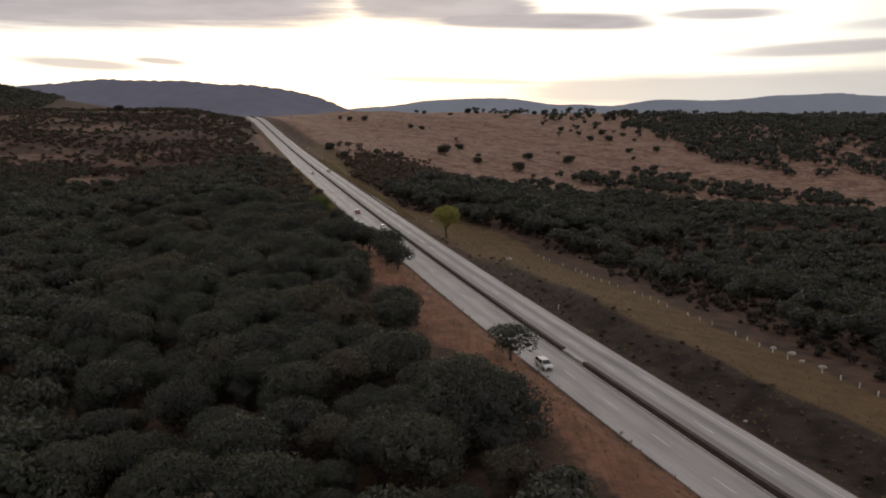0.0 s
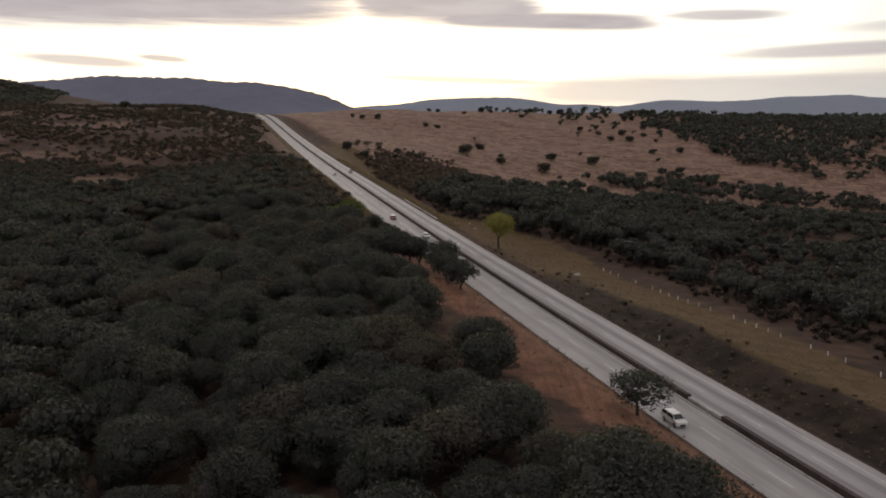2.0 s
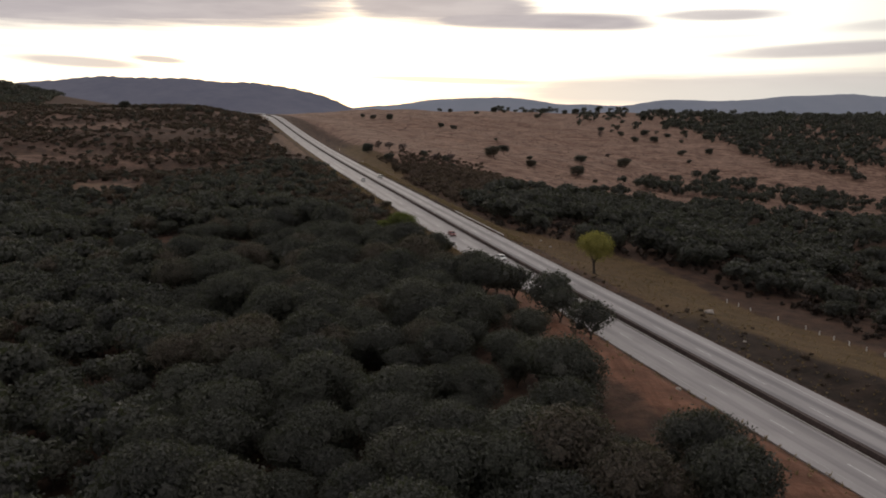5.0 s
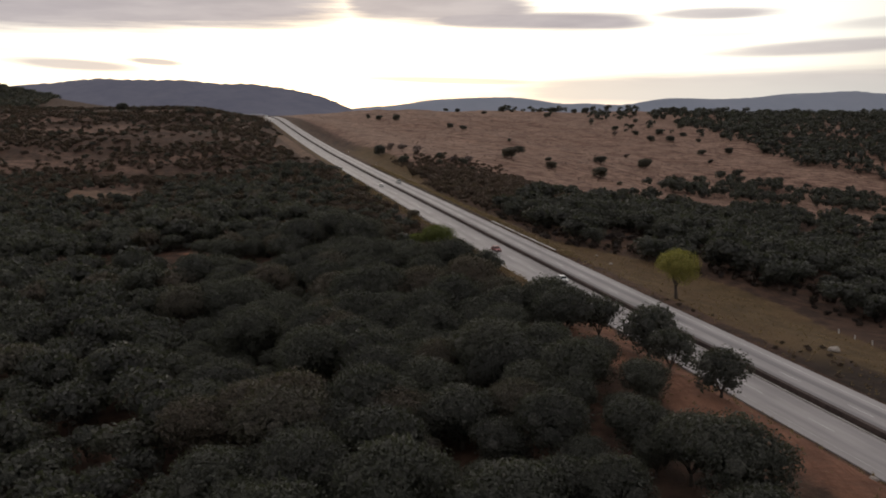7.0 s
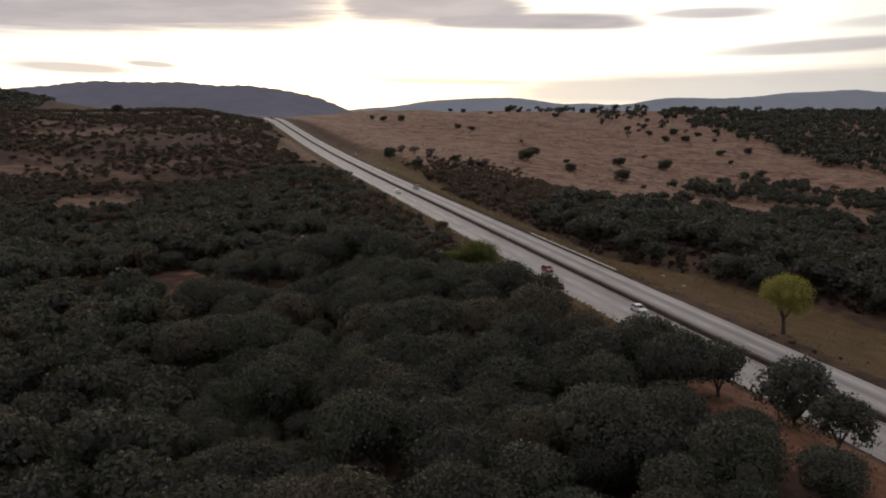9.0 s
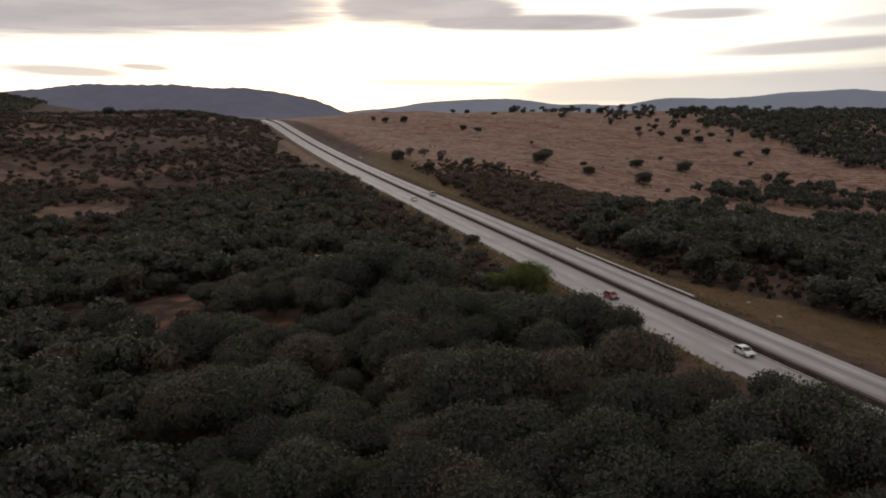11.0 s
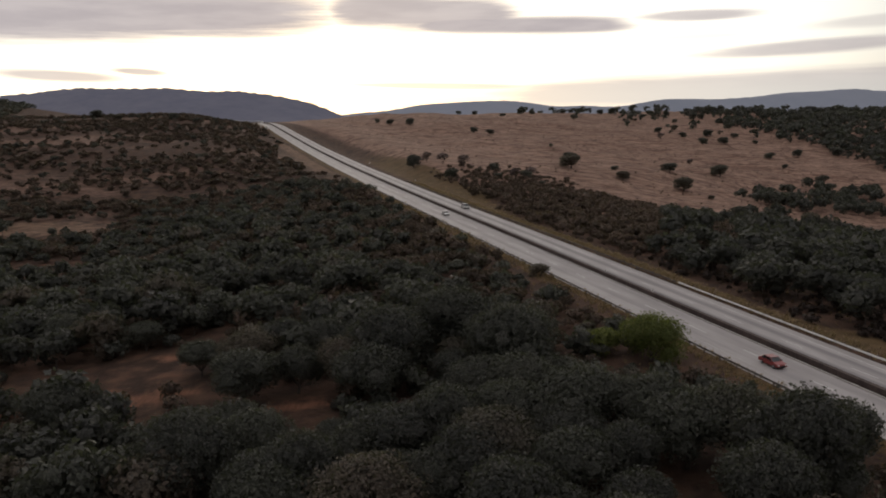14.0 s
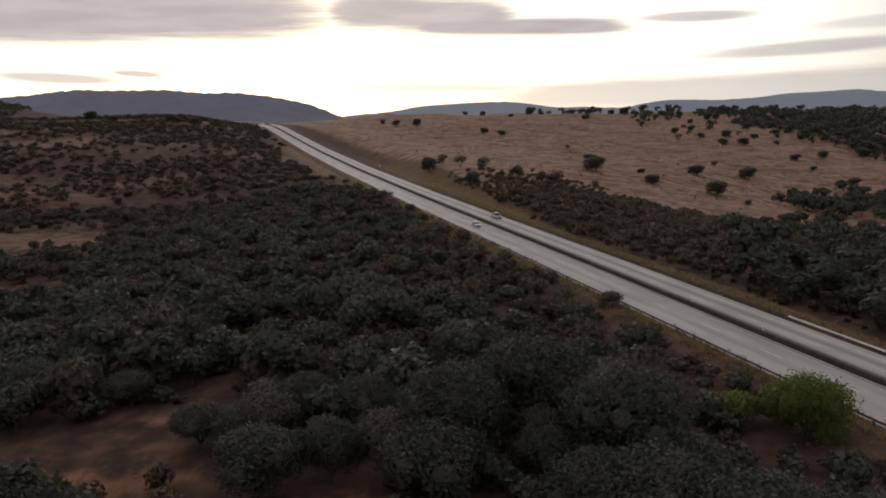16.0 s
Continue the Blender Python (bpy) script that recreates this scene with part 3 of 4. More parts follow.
def crown_arrays(seed, radius, low, high, lobes, sprays, leaf, core=ICO1, flat=0.75, shell=0.52):
    """A crown of overlapping lobes, each a rough core under many small sprays of leaves. Its base lies at z = 0 of the tree."""
    g = np.random.default_rng(seed)
    cs, rs = [], []
    mid = (low + high) / 2
    for i in range(lobes):
        a = i * 2.39996 + g.uniform(-0.4, 0.4)
        d = radius * (0.0 if i == 0 else math.sqrt(i / lobes) * g.uniform(0.50, 0.80))
        r = radius * g.uniform(0.27, 0.50) * (1.35 if i == 0 else 1.0)
        top = high - r * flat - (d / radius) ** 2 * (high - low) * 0.45 * g.uniform(0.7, 1.3)
        cs.append((math.cos(a) * d, math.sin(a) * d, max(low + r * 0.5, top)))
        rs.append(r)
        if i % 3 == 1:
            cs.append((math.cos(a) * d * 1.05, math.sin(a) * d * 1.05, max(low + r * 0.45, top - r * 1.1)))
            rs.append(r * 0.9)
    cs, rs = np.array(cs), np.array(rs)
    V, T, base = [], [], 0
    heart = np.array((0, 0, low + 0.25 * (high - low)))
    S = []

    def soft(pos, c, own, w):
        """Shading direction: mostly that of the lobe and the whole crown, a little of the leaf's own."""
        a = (pos - c) / np.maximum(np.linalg.norm(pos - c, axis=1), 1e-6)[:, None]
        b = (pos - heart) / (radius, radius, high - low)
        b = b / np.maximum(np.linalg.norm(b, axis=1), 1e-6)[:, None]
        q = a * 0.38 + b * 0.62 + own * w
        return q / np.maximum(np.linalg.norm(q, axis=1), 1e-6)[:, None]

    for c, r in zip(cs, rs):
        v = core[0] * (shell * r) * (1 + g.uniform(-0.16, 0.10, (len(core[0]), 1))) * (1, 1, flat) + c
        V.append(v)
        S.append(soft(v, c, np.zeros_like(v), 0.0))
        T.append(core[1] + base)
        base += len(v)
    share = rs ** 2 / (rs ** 2).sum()
    for k, (c, r) in enumerate(zip(cs, rs)):
        n = max(6, int(sprays * share[k] * 1.5))
        d = ball_points(n, g)
        d = d[d[:, 2] > -0.9]
        pos = c + d * (r * g.uniform(0.55, 1.0, (len(d), 1)) ** 0.6 * g.choice((0.95, 1.02, 1.1, 1.26), (len(d), 1))) * (1, 1, flat)
        keep = np.ones(len(d), bool)
        for j, (c2, r2) in enumerate(zip(cs, rs)):
            if j != k:
                keep &= np.linalg.norm((pos - c2) / (1, 1, flat), axis=1) > r2 * 0.58
        pos, d = pos[keep], d[keep]
        n = len(pos)
        if not n:
            continue
        nrm = d + g.normal(size=(n, 3)) * 0.75
        nrm /= np.linalg.norm(nrm, axis=1)[:, None]
        t1 = np.cross(nrm, g.normal(size=(n, 3)))
        t1 /= np.linalg.norm(t1, axis=1)[:, None] + 1e-9
        t2 = np.cross(nrm, t1)
        s = leaf * g.uniform(0.55, 1.25, (n, 1))
        q = np.stack([pos - t1 * s, pos + t2 * s * 0.6 + nrm * s * 0.3, pos + t1 * s + nrm * s * 0.15, pos - t2 * s * 0.6 + nrm * s * 0.25], 1)
        V.append(q.reshape(-1, 3))
        S.append(np.repeat(soft(pos, c, nrm, 0.95), 4, 0))
        i = base + 4 * np.arange(n)[:, None]
        T.append(np.concatenate([i + (0, 2, 1), i + (0, 3, 2)], 1).reshape(-1, 3))
        base += 4 * n
    return np.concatenate(V), np.concatenate(T), np.concatenate(S)


def trunk_mesh(seed, radius, low, high, thick, sides=6):
    """A leaning, tapered trunk that forks into limbs reaching into the crown."""
    g = np.random.default_rng(seed)
    bm = bmesh.new()
    fork = Vector((g.uniform(-0.3, 0.3), g.uniform(-0.3, 0.3), low * 0.9 + 0.3))
    rod(bm, (0, 0, -0.4), (fork[0] * 0.4, fork[1] * 0.4, fork[2] * 0.5), thick * 1.25, thick, sides)
    rod(bm, (fork[0] * 0.4, fork[1] * 0.4, fork[2] * 0.5 - 0.02), fork, thick, thick * 0.85, sides)
    for k in range(5):
        a = k * 1.2566 + g.uniform(-0.4, 0.4)
        r = radius * g.uniform(0.35, 0.6)
        tip = Vector((math.cos(a) * r, math.sin(a) * r, low + (high - low) * g.uniform(0.45, 0.75)))
        elbow = fork.lerp(tip, 0.5) + Vector((0, 0, -0.12 * r))
        rod(bm, fork - Vector((0, 0, 0.1)), elbow, thick * 0.6, thick * 0.4, sides)
        rod(bm, elbow, tip, thick * 0.4, thick * 0.12, sides)
    return bm


def tree(name, label, category, seed, m, radius, low, high, thick, leaf_mat, lobes=9, sprays=1300, leaf=0.34, group="", **kw):
    t = thing(name, m, label, category, group)
    part("trunk", trunk_mesh(seed, radius, low, high, thick), M_BARK, t)
    v, f, sn = crown_arrays(seed, radius, low, high, lobes, sprays, leaf, **kw)
    me = tri_mesh("crown", v, f, [leaf_mat])
    me.normals_split_custom_set_from_vertices(sn.tolist())
    part("crown", me, None, t)
    return t


def joined(name, label, category, templates, places, mats, trunk=True):
    """Massed plants as one object: places are rows of x, y, z, scale, stretch, turn, tone."""
    V, T, I, N, S = [], [], [], [], []
    base = 0
    for k, (x, y, z, s, h, a, tone) in enumerate(places):
        v, f, sn = templates[k % len(templates)]
        ca, sa = math.cos(a) * s, math.sin(a) * s
        w = np.stack([v[:, 0] * ca - v[:, 1] * sa + x, v[:, 0] * sa + v[:, 1] * ca + y, v[:, 2] * s * h + z], 1)
        V.append(w)
        S.append(np.stack([sn[:, 0] * math.cos(a) - sn[:, 1] * math.sin(a), sn[:, 0] * math.sin(a) + sn[:, 1] * math.cos(a), sn[:, 2]], 1))
        T.append(f + base)
        I.append(np.zeros(len(f), np.int32))
        N.append(np.full(len(v), tone))
        base += len(v)
        if trunk:
            r, top = 0.16 * s, 2.6 * s * h
            w = np.array([(x - r, y - r, z - 0.5), (x + r, y - r, z - 0.5), (x, y + r, z - 0.5), (x, y, z + top)])
            V.append(w)
            S.append(np.array([(-0.7, -0.7, 0), (0.7, -0.7, 0), (0, 1, 0), (0, 0, 1)]))
            T.append(np.array([(0, 1, 3), (1, 2, 3), (2, 0, 3)]) + base)
            I.append(np.ones(3, np.int32))
            N.append(np.zeros(4))
            base += 4
    me = tri_mesh(name, np.concatenate(V), np.concatenate(T), mats, np.concatenate(I), np.concatenate(N))
    if name != "grass":
        me.normals_split_custom_set_from_vertices(np.concatenate(S).tolist())
    return tagged(new(name, me), label, category, kind="stuff")


def scatter(p0, p1, y0, y1, gap, keep, g, beyond=False):
    """Jittered places in a stretch of the plan, p across and y along, that keep() accepts with its chance."""
    ps, ys = np.arange(p0, p1, gap), np.arange(y0, y1, gap * 0.92)
    P, Y = np.meshgrid(ps, ys)
    P = P + (np.arange(len(ys)) % 2)[:, None] * gap * 0.5
    P = (P + g.uniform(-0.36, 0.36, P.shape) * gap).ravel()
    Y = (Y + g.uniform(-0.36, 0.36, Y.shape) * gap).ravel()
    X = road_x(Y) + P / COS
    reach = (X > -70 - 0.66 * Y) & (X < 90 + 0.62 * Y) & (Y > 60)
    k = (g.uniform(0, 1, P.shape) < keep(P, X, Y)) & (~reach if beyond else reach)
    return P[k], X[k], Y[k]


def clump(X, Y):
    return 0.5 + 0.5 * np.clip(bumps(X * 1.7 + 40, Y * 1.7) * 1.4, -1, 1)


def west_edge(Y):
    """How far the western wood keeps from the median."""
    return 23.2 + 7.0 * smooth(238, 205, Y) + 1.0 * smooth(290, 330, Y) + 7 * smooth(330, 350, Y) + 2.0 * np.sin(Y * 0.11)


def bare_west(X, Y):
    """Clearings of red soil and dry grass."""
    gap = 1.35 * np.exp(-((X + 138) / 28) ** 2 - ((Y - 371) / 19) ** 2) + 1.4 * np.exp(-((X + 112) / 17) ** 2 - ((Y - 346) / 9) ** 2) + 1.3 * np.exp(-((X + 234) / 32) ** 2 - ((Y - 574) / 34) ** 2)
    return np.clip(gap + np.exp(-((X + 206) / 20) ** 2 - ((Y - 484) / 16) ** 2), 0, 0.97)


def west_wood(P, X, Y):
    e = west_edge(Y)
    c = smooth(e, e + 3, -P)
    c = c * (1 - 0.5 * smooth(325, 350, Y) * smooth(62, 46, -P))
    c = c * (1 - 0.98 * np.clip(1.6 * np.exp(-((X + 52) / 12) ** 2 - ((Y - 344) / 14) ** 2), 0, 1))
    thin = 1 - 0.12 * smooth(330, 380, Y) - 0.58 * smooth(490, 560, Y + 25 * np.sin(X * 0.05))
    return c * np.clip(thin, 0.02, 1) * (1 - bare_west(X, Y))


# dark oaks of the western wood: four grown forms, each a thing of its own near the camera's line
forms = []
for i in range(4):
    forms.append(tree("oak_tree", "dense dark green oak in a closed wood", "tree", 40 + i, pose(0, 0, -400), 4.2 + 0.2 * i, 0.9, 7.0 + 0.35 * i, 0.22, M_OAK, lobes=15 + 2 * i, sprays=9500, leaf=0.165, flat=0.9, group="oaks of the western wood"))
WP, WX, WY = scatter(-330, -12, 62, 560, 7.6, west_wood, rng)
score = np.hypot(WP + 52, np.where(WY < 120, (120 - WY) * 1.2, np.where(WY > 340, (WY - 340) * 1.2, 0)))
order = np.argsort(score)
near = np.zeros(len(WP), bool)
near[order[:300]] = True
for k in np.where(near)[0]:
    s, h = rng.choice((0.72, 0.9, 1.05, 1.2, 1.4)) * rng.uniform(0.93, 1.07), rng.uniform(0.82, 1.12)
    z = float(land_z(WX[k], WY[k]))
    copy_thing(forms[k % 4], pose(WX[k], WY[k], z, 0, 0, rng.uniform(0, 360)) @ Matrix.Diagonal((s, s, s * h, 1)))
for k, (p, y, s, h) in enumerate(((-106, 348, 1.35, 1.0), (-86, 371, 1.0, 0.85), (-78, 367, 1.15, 0.9), (-72, 374, 1.0, 0.9), (-96, 391, 1.0, 0.8), (-112, 398, 1.2, 0.8), (-47, 365, 1.55, 1.0), (-51, 328, 1.15, 1.0), (-120, 352, 1.1, 0.8))):
    copy_thing(forms[k % 4], pose(*on_land(p, y), 0, 0, k * 70.0) @ Matrix.Diagonal((s, s, s * h, 1)))
for f in forms:
    for o in (*f.children_recursive, f):
        bpy.data.objects.remove(o)

mid_forms = [crown_arrays(60 + i, 4.0, 0.8, 6.9, 8, 480, 0.48, flat=0.85) for i in range(6)]
near_forms = [crown_arrays(70 + i, 4.1, 0.8, 7.0, 9, 1000, 0.36, flat=0.85) for i in range(5)]
low_forms = [crown_arrays(80 + i, 3.6, 0.6, 5.8, 4, 130, 0.68, flat=0.85, shell=0.6) for i in range(6)]
bush_forms = [crown_arrays(90 + i, 1.5, 0.0, 2.0, 4, 140, 0.28, flat=0.85, shell=0.58) for i in range(6)]
tiny_forms = [crown_arrays(110 + i, 3.8, 0.3, 5.4, 3, 34, 1.0, shell=0.62) for i in range(5)]
far_bush_forms = [crown_arrays(96 + i, 1.5, 0.0, 1.9, 2, 42, 0.44, flat=0.8, shell=0.6) for i in range(4)]


def rows_for(X, Y, s0, s1, h0=0.85, h1=1.12, tone_low=0.0, tone_high=1.0, sink=0.1):
    n = len(X)
    return np.stack([X, Y, land_z(X, Y) - sink, rng.uniform(s0, s1, n), rng.uniform(h0, h1, n), rng.uniform(0, 6.28, n), rng.uniform(tone_low, tone_high, n)], 1)


far = ~near
close = far & (WP > -150) & (WY < 330)
joined("oak_wood", "massed dark green oaks of the western wood", "woodland", near_forms, rows_for(WX[close], WY[close], 0.75, 1.5, 0.8, 1.1), [M_OAK_J, M_BARK])
rest = far & ~close & (WY < 440) & (WP > -230)
joined("oak_wood", "massed dark green oaks further into the western wood", "woodland", mid_forms, rows_for(WX[rest], WY[rest], 0.75, 1.55, 0.75, 1.05), [M_OAK_J, M_BARK])
rest = far & ~close & ~rest
joined("oak_wood", "dark green oaks at the far side of the western wood", "woodland", low_forms, rows_for(WX[rest], WY[rest], 0.75, 1.35, 0.75, 1.0), [M_OAK_J, M_BARK])
P, X, Y = scatter(-430, -24, -160, 520, 9.5, west_wood, rng, beyond=True)
joined("oak_wood", "outlying oaks of the western wood", "woodland", tiny_forms, rows_for(X, Y, 1.1, 1.6, 0.8, 1.05), [M_OAK_J, M_BARK])
P, X, Y = scatter(-480, -16, 560, 1200, 11.0, lambda P, X, Y: smooth(18, 30, -P) * (0.06 + 0.32 * smooth(0.4, 0.8, clump(X, Y))) * (1 - bare_west(X, Y)), rng)
joined("oak_wood", "scattered low oaks on the western slope", "woodland", low_forms, rows_for(X, Y, 0.4, 0.9, 0.7, 0.95), [M_OAK_J, M_BARK])
P, X, Y = scatter(-1200, -330, 1200, 2100, 15.0, lambda P, X, Y: 0.9 * np.ones_like(P), rng)
joined("oak_wood", "dark woods on the far western spur", "woodland", tiny_forms, rows_for(X, Y, 1.6, 2.8, 0.5, 0.8), [M_OAK_J, M_BARK], trunk=False)


def west_scrub(P, X, Y):
    e = west_edge(Y) - 6 - 9.5 * smooth(305, 345, Y)
    return (1 - smooth(34, 26, -P) * smooth(680, 710, Y) * smooth(980, 930, Y)) * smooth(e, e + 3, -P) * (0.18 + 0.80 * smooth(320, 350, Y)) * (1 - bare_west(X, Y)) * (1 - 0.8 * np.exp(-((X + 53) / 5) ** 2 - ((Y - 352) / 5) ** 2))


P, X, Y = scatter(-330, -11, 290, 640, 4.1, west_scrub, rng)
bushes = rows_for(X, Y, 0.7, 2.4, 0.65, 1.05)
bushes[-P < 18, 3] *= 0.62
brown = rng.uniform(0, 1, len(X)) < 0.25 + 0.6 * clump(X * 0.55 + 70, Y * 0.8)
joined("scrub", "dry brown and olive scrub on the western slope", "scrub", bush_forms, bushes[brown], [M_SCRUB_J, M_BARK], trunk=False)
joined("scrub", "dark green bushes among the western scrub", "scrub", bush_forms, bushes[~brown], [M_OAK_J, M_BARK], trunk=False)
P, X, Y = scatter(-560, -14, 640, 1260, 7.4, lambda P, X, Y: west_scrub(P, X, Y) * (0.15 + 0.85 * smooth(0.15, 0.65, clump(X * 0.35, Y * 0.7))), rng)
joined("scrub", "low dry scrub towards the western crest", "scrub", far_bush_forms, rows_for(X, Y, 1.2, 3.2, 0.4, 0.7), [M_SCRUB_J, M_BARK], trunk=False)


def east_wood(P, X, Y):
    top = np.interp(P, EAST_P, EAST_Y) + bumps(X, Y) * 12
    e = 58 - 37 * smooth(290, 390, Y) + 6 * smooth(500, 540, Y)
    open_ground = np.clip(np.exp(-((X - 85) / 22) ** 2 - ((Y - 330) / 30) ** 2) + np.exp(-((X - 75) / 14) ** 2 - ((Y - 215) / 40) ** 2) + np.exp(-((X - 150) / 30) ** 2 - ((Y - 430) / 20) ** 2), 0, 1)
    return smooth(e, e + 4, P) * smooth(top, top - 14, Y) * (1 - 0.85 * open_ground) * (0.35 + 0.65 * smooth(0.2, 0.6, clump(X + 90, Y)))


P, X, Y = scatter(40, 300, -160, 420, 10.5, east_wood, rng, beyond=True)
joined("oak_wood", "outlying trees of the eastern valley wood", "woodland", tiny_forms, rows_for(X, Y, 1.0, 1.5, 0.7, 0.95), [M_OAK_J, M_BARK])
P, X, Y = scatter(20, 520, 60, 740, 7.2, east_wood, rng)
nearby = (P < 130) & (Y < 430)
# low tone range puts the valley's weaker light into the leaf colour
joined("oak_wood", "massed dark trees of the eastern valley wood, toned down for shade", "woodland", mid_forms, rows_for(X[nearby], Y[nearby], 0.7, 1.45, 0.7, 0.95, 0.0, 0.4), [M_OAK_J, M_BARK])
joined("oak_wood", "dark trees beyond, in the eastern valley, toned down for shade", "woodland", low_forms, rows_for(X[~nearby], Y[~nearby], 0.8, 1.6, 0.7, 1.0, 0.0, 0.35), [M_OAK_J, M_BARK])


def east_scrub(P, X, Y):
    band = smooth(22, 30, P) * smooth(115, 75, P) * smooth(455, 500, Y) * smooth(700, 620, Y)
    brow = 49 - 33.5 * smooth(310, 385, Y)
    under = smooth(brow, brow + 6, P) * smooth(170, 130, P) * smooth(560, 520, Y) * 0.7
    ditch = smooth(10.8, 12, P) * smooth(27, 20, P) * smooth(320, 240, Y) * 0.7
    return np.clip(band * 0.95 + under + ditch, 0, 1)


P, X, Y = scatter(10.6, 380, 90, 1100, 3.7, east_scrub, rng)
small = rows_for(X, Y, 0.45, 1.35, 0.7, 1.1)
low_brush = (P < 28) & (Y < 330)
small[low_brush, 3] *= 0.42
small[low_brush, 4] *= 0.7
small[Y > 600, 3] *= 0.7
rim = (Y > 450) & (Y < 700) & (P < 120)
small[rim, 6] = rng.uniform(0.45, 1.0, rim.sum())
small[rim, 3] *= 1.5
joined("scrub", "grey-brown scrub along the rim of the dry slope", "scrub", bush_forms, small[rim], [M_SCRUB_J, M_BARK], trunk=False)
joined("scrub", "low brown brush on the ditch slope beside the road", "scrub", bush_forms, small[low_brush], [M_SCRUB_J, M_BARK], trunk=False)
joined("scrub", "dark brown thicket under the valley trees", "scrub", far_bush_forms, small[~rim & ~low_brush], [M_THICKET_J, M_BARK], trunk=False)


def within(P, Y, outline):
    """True inside a plan outline of (p, y) corners."""
    hit = np.zeros(P.shape, bool)
    for (a, b), (c, d) in zip(outline, outline[1:] + outline[:1]):
        if b != d:
            hit ^= ((b > Y) != (d > Y)) & (P < (c - a) * (Y - b) / (d - b) + a)
    return hit


GROVE = [(212, 715), (262, 780), (330, 850), (400, 850), (455, 845), (520, 830), (520, 775), (430, 768), (330, 762), (245, 735)]
FAR_WOOD = [(540, 1340), (510, 1150), (492, 1100), (505, 1036), (462, 950), (540, 915), (660, 905), (1150, 1070), (1150, 1480), (640, 1400)]
P, X, Y = scatter(190, 540, 690, 900, 8.0, lambda P, X, Y: within(P + bumps(X * 2, Y * 2) * 10, Y, GROVE) * (0.25 + 0.75 * smooth(0.3, 0.6, clump(X * 1.5, Y * 1.5))), rng)
joined("oak_wood", "grove of dark oaks in a fold of the dry slope", "woodland", low_forms, rows_for(X, Y, 0.8, 1.7, 0.8, 1.1, 0.0, 0.6), [M_OAK_J, M_BARK])


def plateau_wood(P, X, Y):
    far_wood = within(P + bumps(X * 0.7, Y * 0.7) * 22, Y + bumps(X * 0.9 + 30, Y * 0.9) * 14, FAR_WOOD) * (0.35 + 0.65 * smooth(0.15, 0.5, clump(X * 0.55, Y * 0.55)))
    fringe = 0.16 * smooth(330, 430, P) * smooth(980, 1100, Y) * smooth(0.5, 0.8, clump(X * 0.8, Y * 0.8))
    return np.clip(far_wood * 0.95 + fringe, 0, 1)


P, X, Y = scatter(110, 1150, 700, 1480, 9.0, plateau_wood, rng)
joined("oak_wood", "dark wood on the far eastern plateau", "woodland", tiny_forms, rows_for(X, Y, 0.7, 2.1, 0.75, 1.1, 0.0, 0.5), [M_OAK_J, M_BARK])
P, X, Y = scatter(40, 420, 600, 1250, 5.5, lambda P, X, Y: 0.30 * smooth(0.3, 0.8, clump(X * 1.4, Y * 2.5)) * smooth(EAST_Y[1], 640, Y), rng)
joined("scrub", "small brown tussocks and bushes over the dry slope", "scrub", [crown_arrays(120 + k, 1.3, 0.0, 1.2, 1, 8, 0.5, shell=0.8) for k in range(4)], rows_for(X, Y, 0.35, 0.9, 0.6, 1.0, 0.2, 1.0), [M_SCRUB_J, M_BARK], trunk=False)

# single trees on the dry slope: p, y, breadth
slope_trees = [(27, 698, 11), (31, 640, 8), (164, 830, 10), (128, 741, 13), (161, 757, 6), (150, 724, 10.5), (222, 810, 12), (269, 833, 14), (184, 723, 14), (366, 910, 6), (369, 873, 10),
               (190, 706, 5), (152, 618, 10), (173, 602, 12), (68, 628, 5), (68, 649, 7), (50, 633, 5.5), (58, 664, 6), (183, 908, 4), (383, 954, 10), (428, 986, 12), (480, 1008, 13), (441, 1063, 5.5)]
plateau_trees = [(381, 1078, 8), (377, 1039, 10), (410, 1061, 13), (424, 1108, 11), (370, 1099, 9), (402, 1126, 8), (446, 1199, 8), (525, 1244, 10), (477, 1156, 11), (358, 1245, 11), (169, 1043, 9), (176, 1022, 8),
                 (104, 1135, 7), (114, 1121, 10), (129, 1105, 11), (448, 1104, 9)]
crest_trees = [(264, 1348, 8), (243, 1239, 9), (300, 1300, 9), (336, 1330, 15), (350, 1335, 11), (383, 1323, 8), (402, 1320, 13), (441, 1345, 10), (457, 1345, 14), (470, 1345, 9), (513, 1363, 12), (521, 1341, 11), (517, 1279, 12), (530, 1285, 10), (426, 1240, 5),
               (-175, 1110, 15), (-154, 1096, 12), (-102, 1055, 12), (-81, 1036, 9), (-66, 1030, 8)]
single = tree("oak_tree", "lone dark oak standing on the dry grass slope", "tree", 7, pose(0, 0, -400), 4.4, 1.1, 6.0, 0.25, M_OAK, lobes=9, sprays=1500, leaf=0.34, flat=0.7, group="oaks on the dry slope")
for p, y, w in slope_trees + plateau_trees + crest_trees:
    q = on_land(p, y)
    s = w / 8.8
    copy_thing(single, pose(*q, 0, 0, rng.uniform(0, 360)) @ Matrix.Diagonal((s * rng.uniform(0.9, 1.25), s * rng.uniform(0.8, 1.1), s * rng.uniform(0.75, 1.1), 1)))
for p, y, w in ((281, 891, 6), (350, 1059, 9), (40, 690, 8), (47, 676, 9), (36, 706, 7), (75, 660, 8), (62, 645, 7)):
    tree("bare_tree", "leafless grey shrubby tree on the dry slope", "tree", int(y), pose(*on_land(p, y)), w / 2, 0.4, w * 0.75, 0.16, M_GREY, lobes=7, sprays=260, leaf=0.4, shell=0.5, group="bare trees on the dry slope")
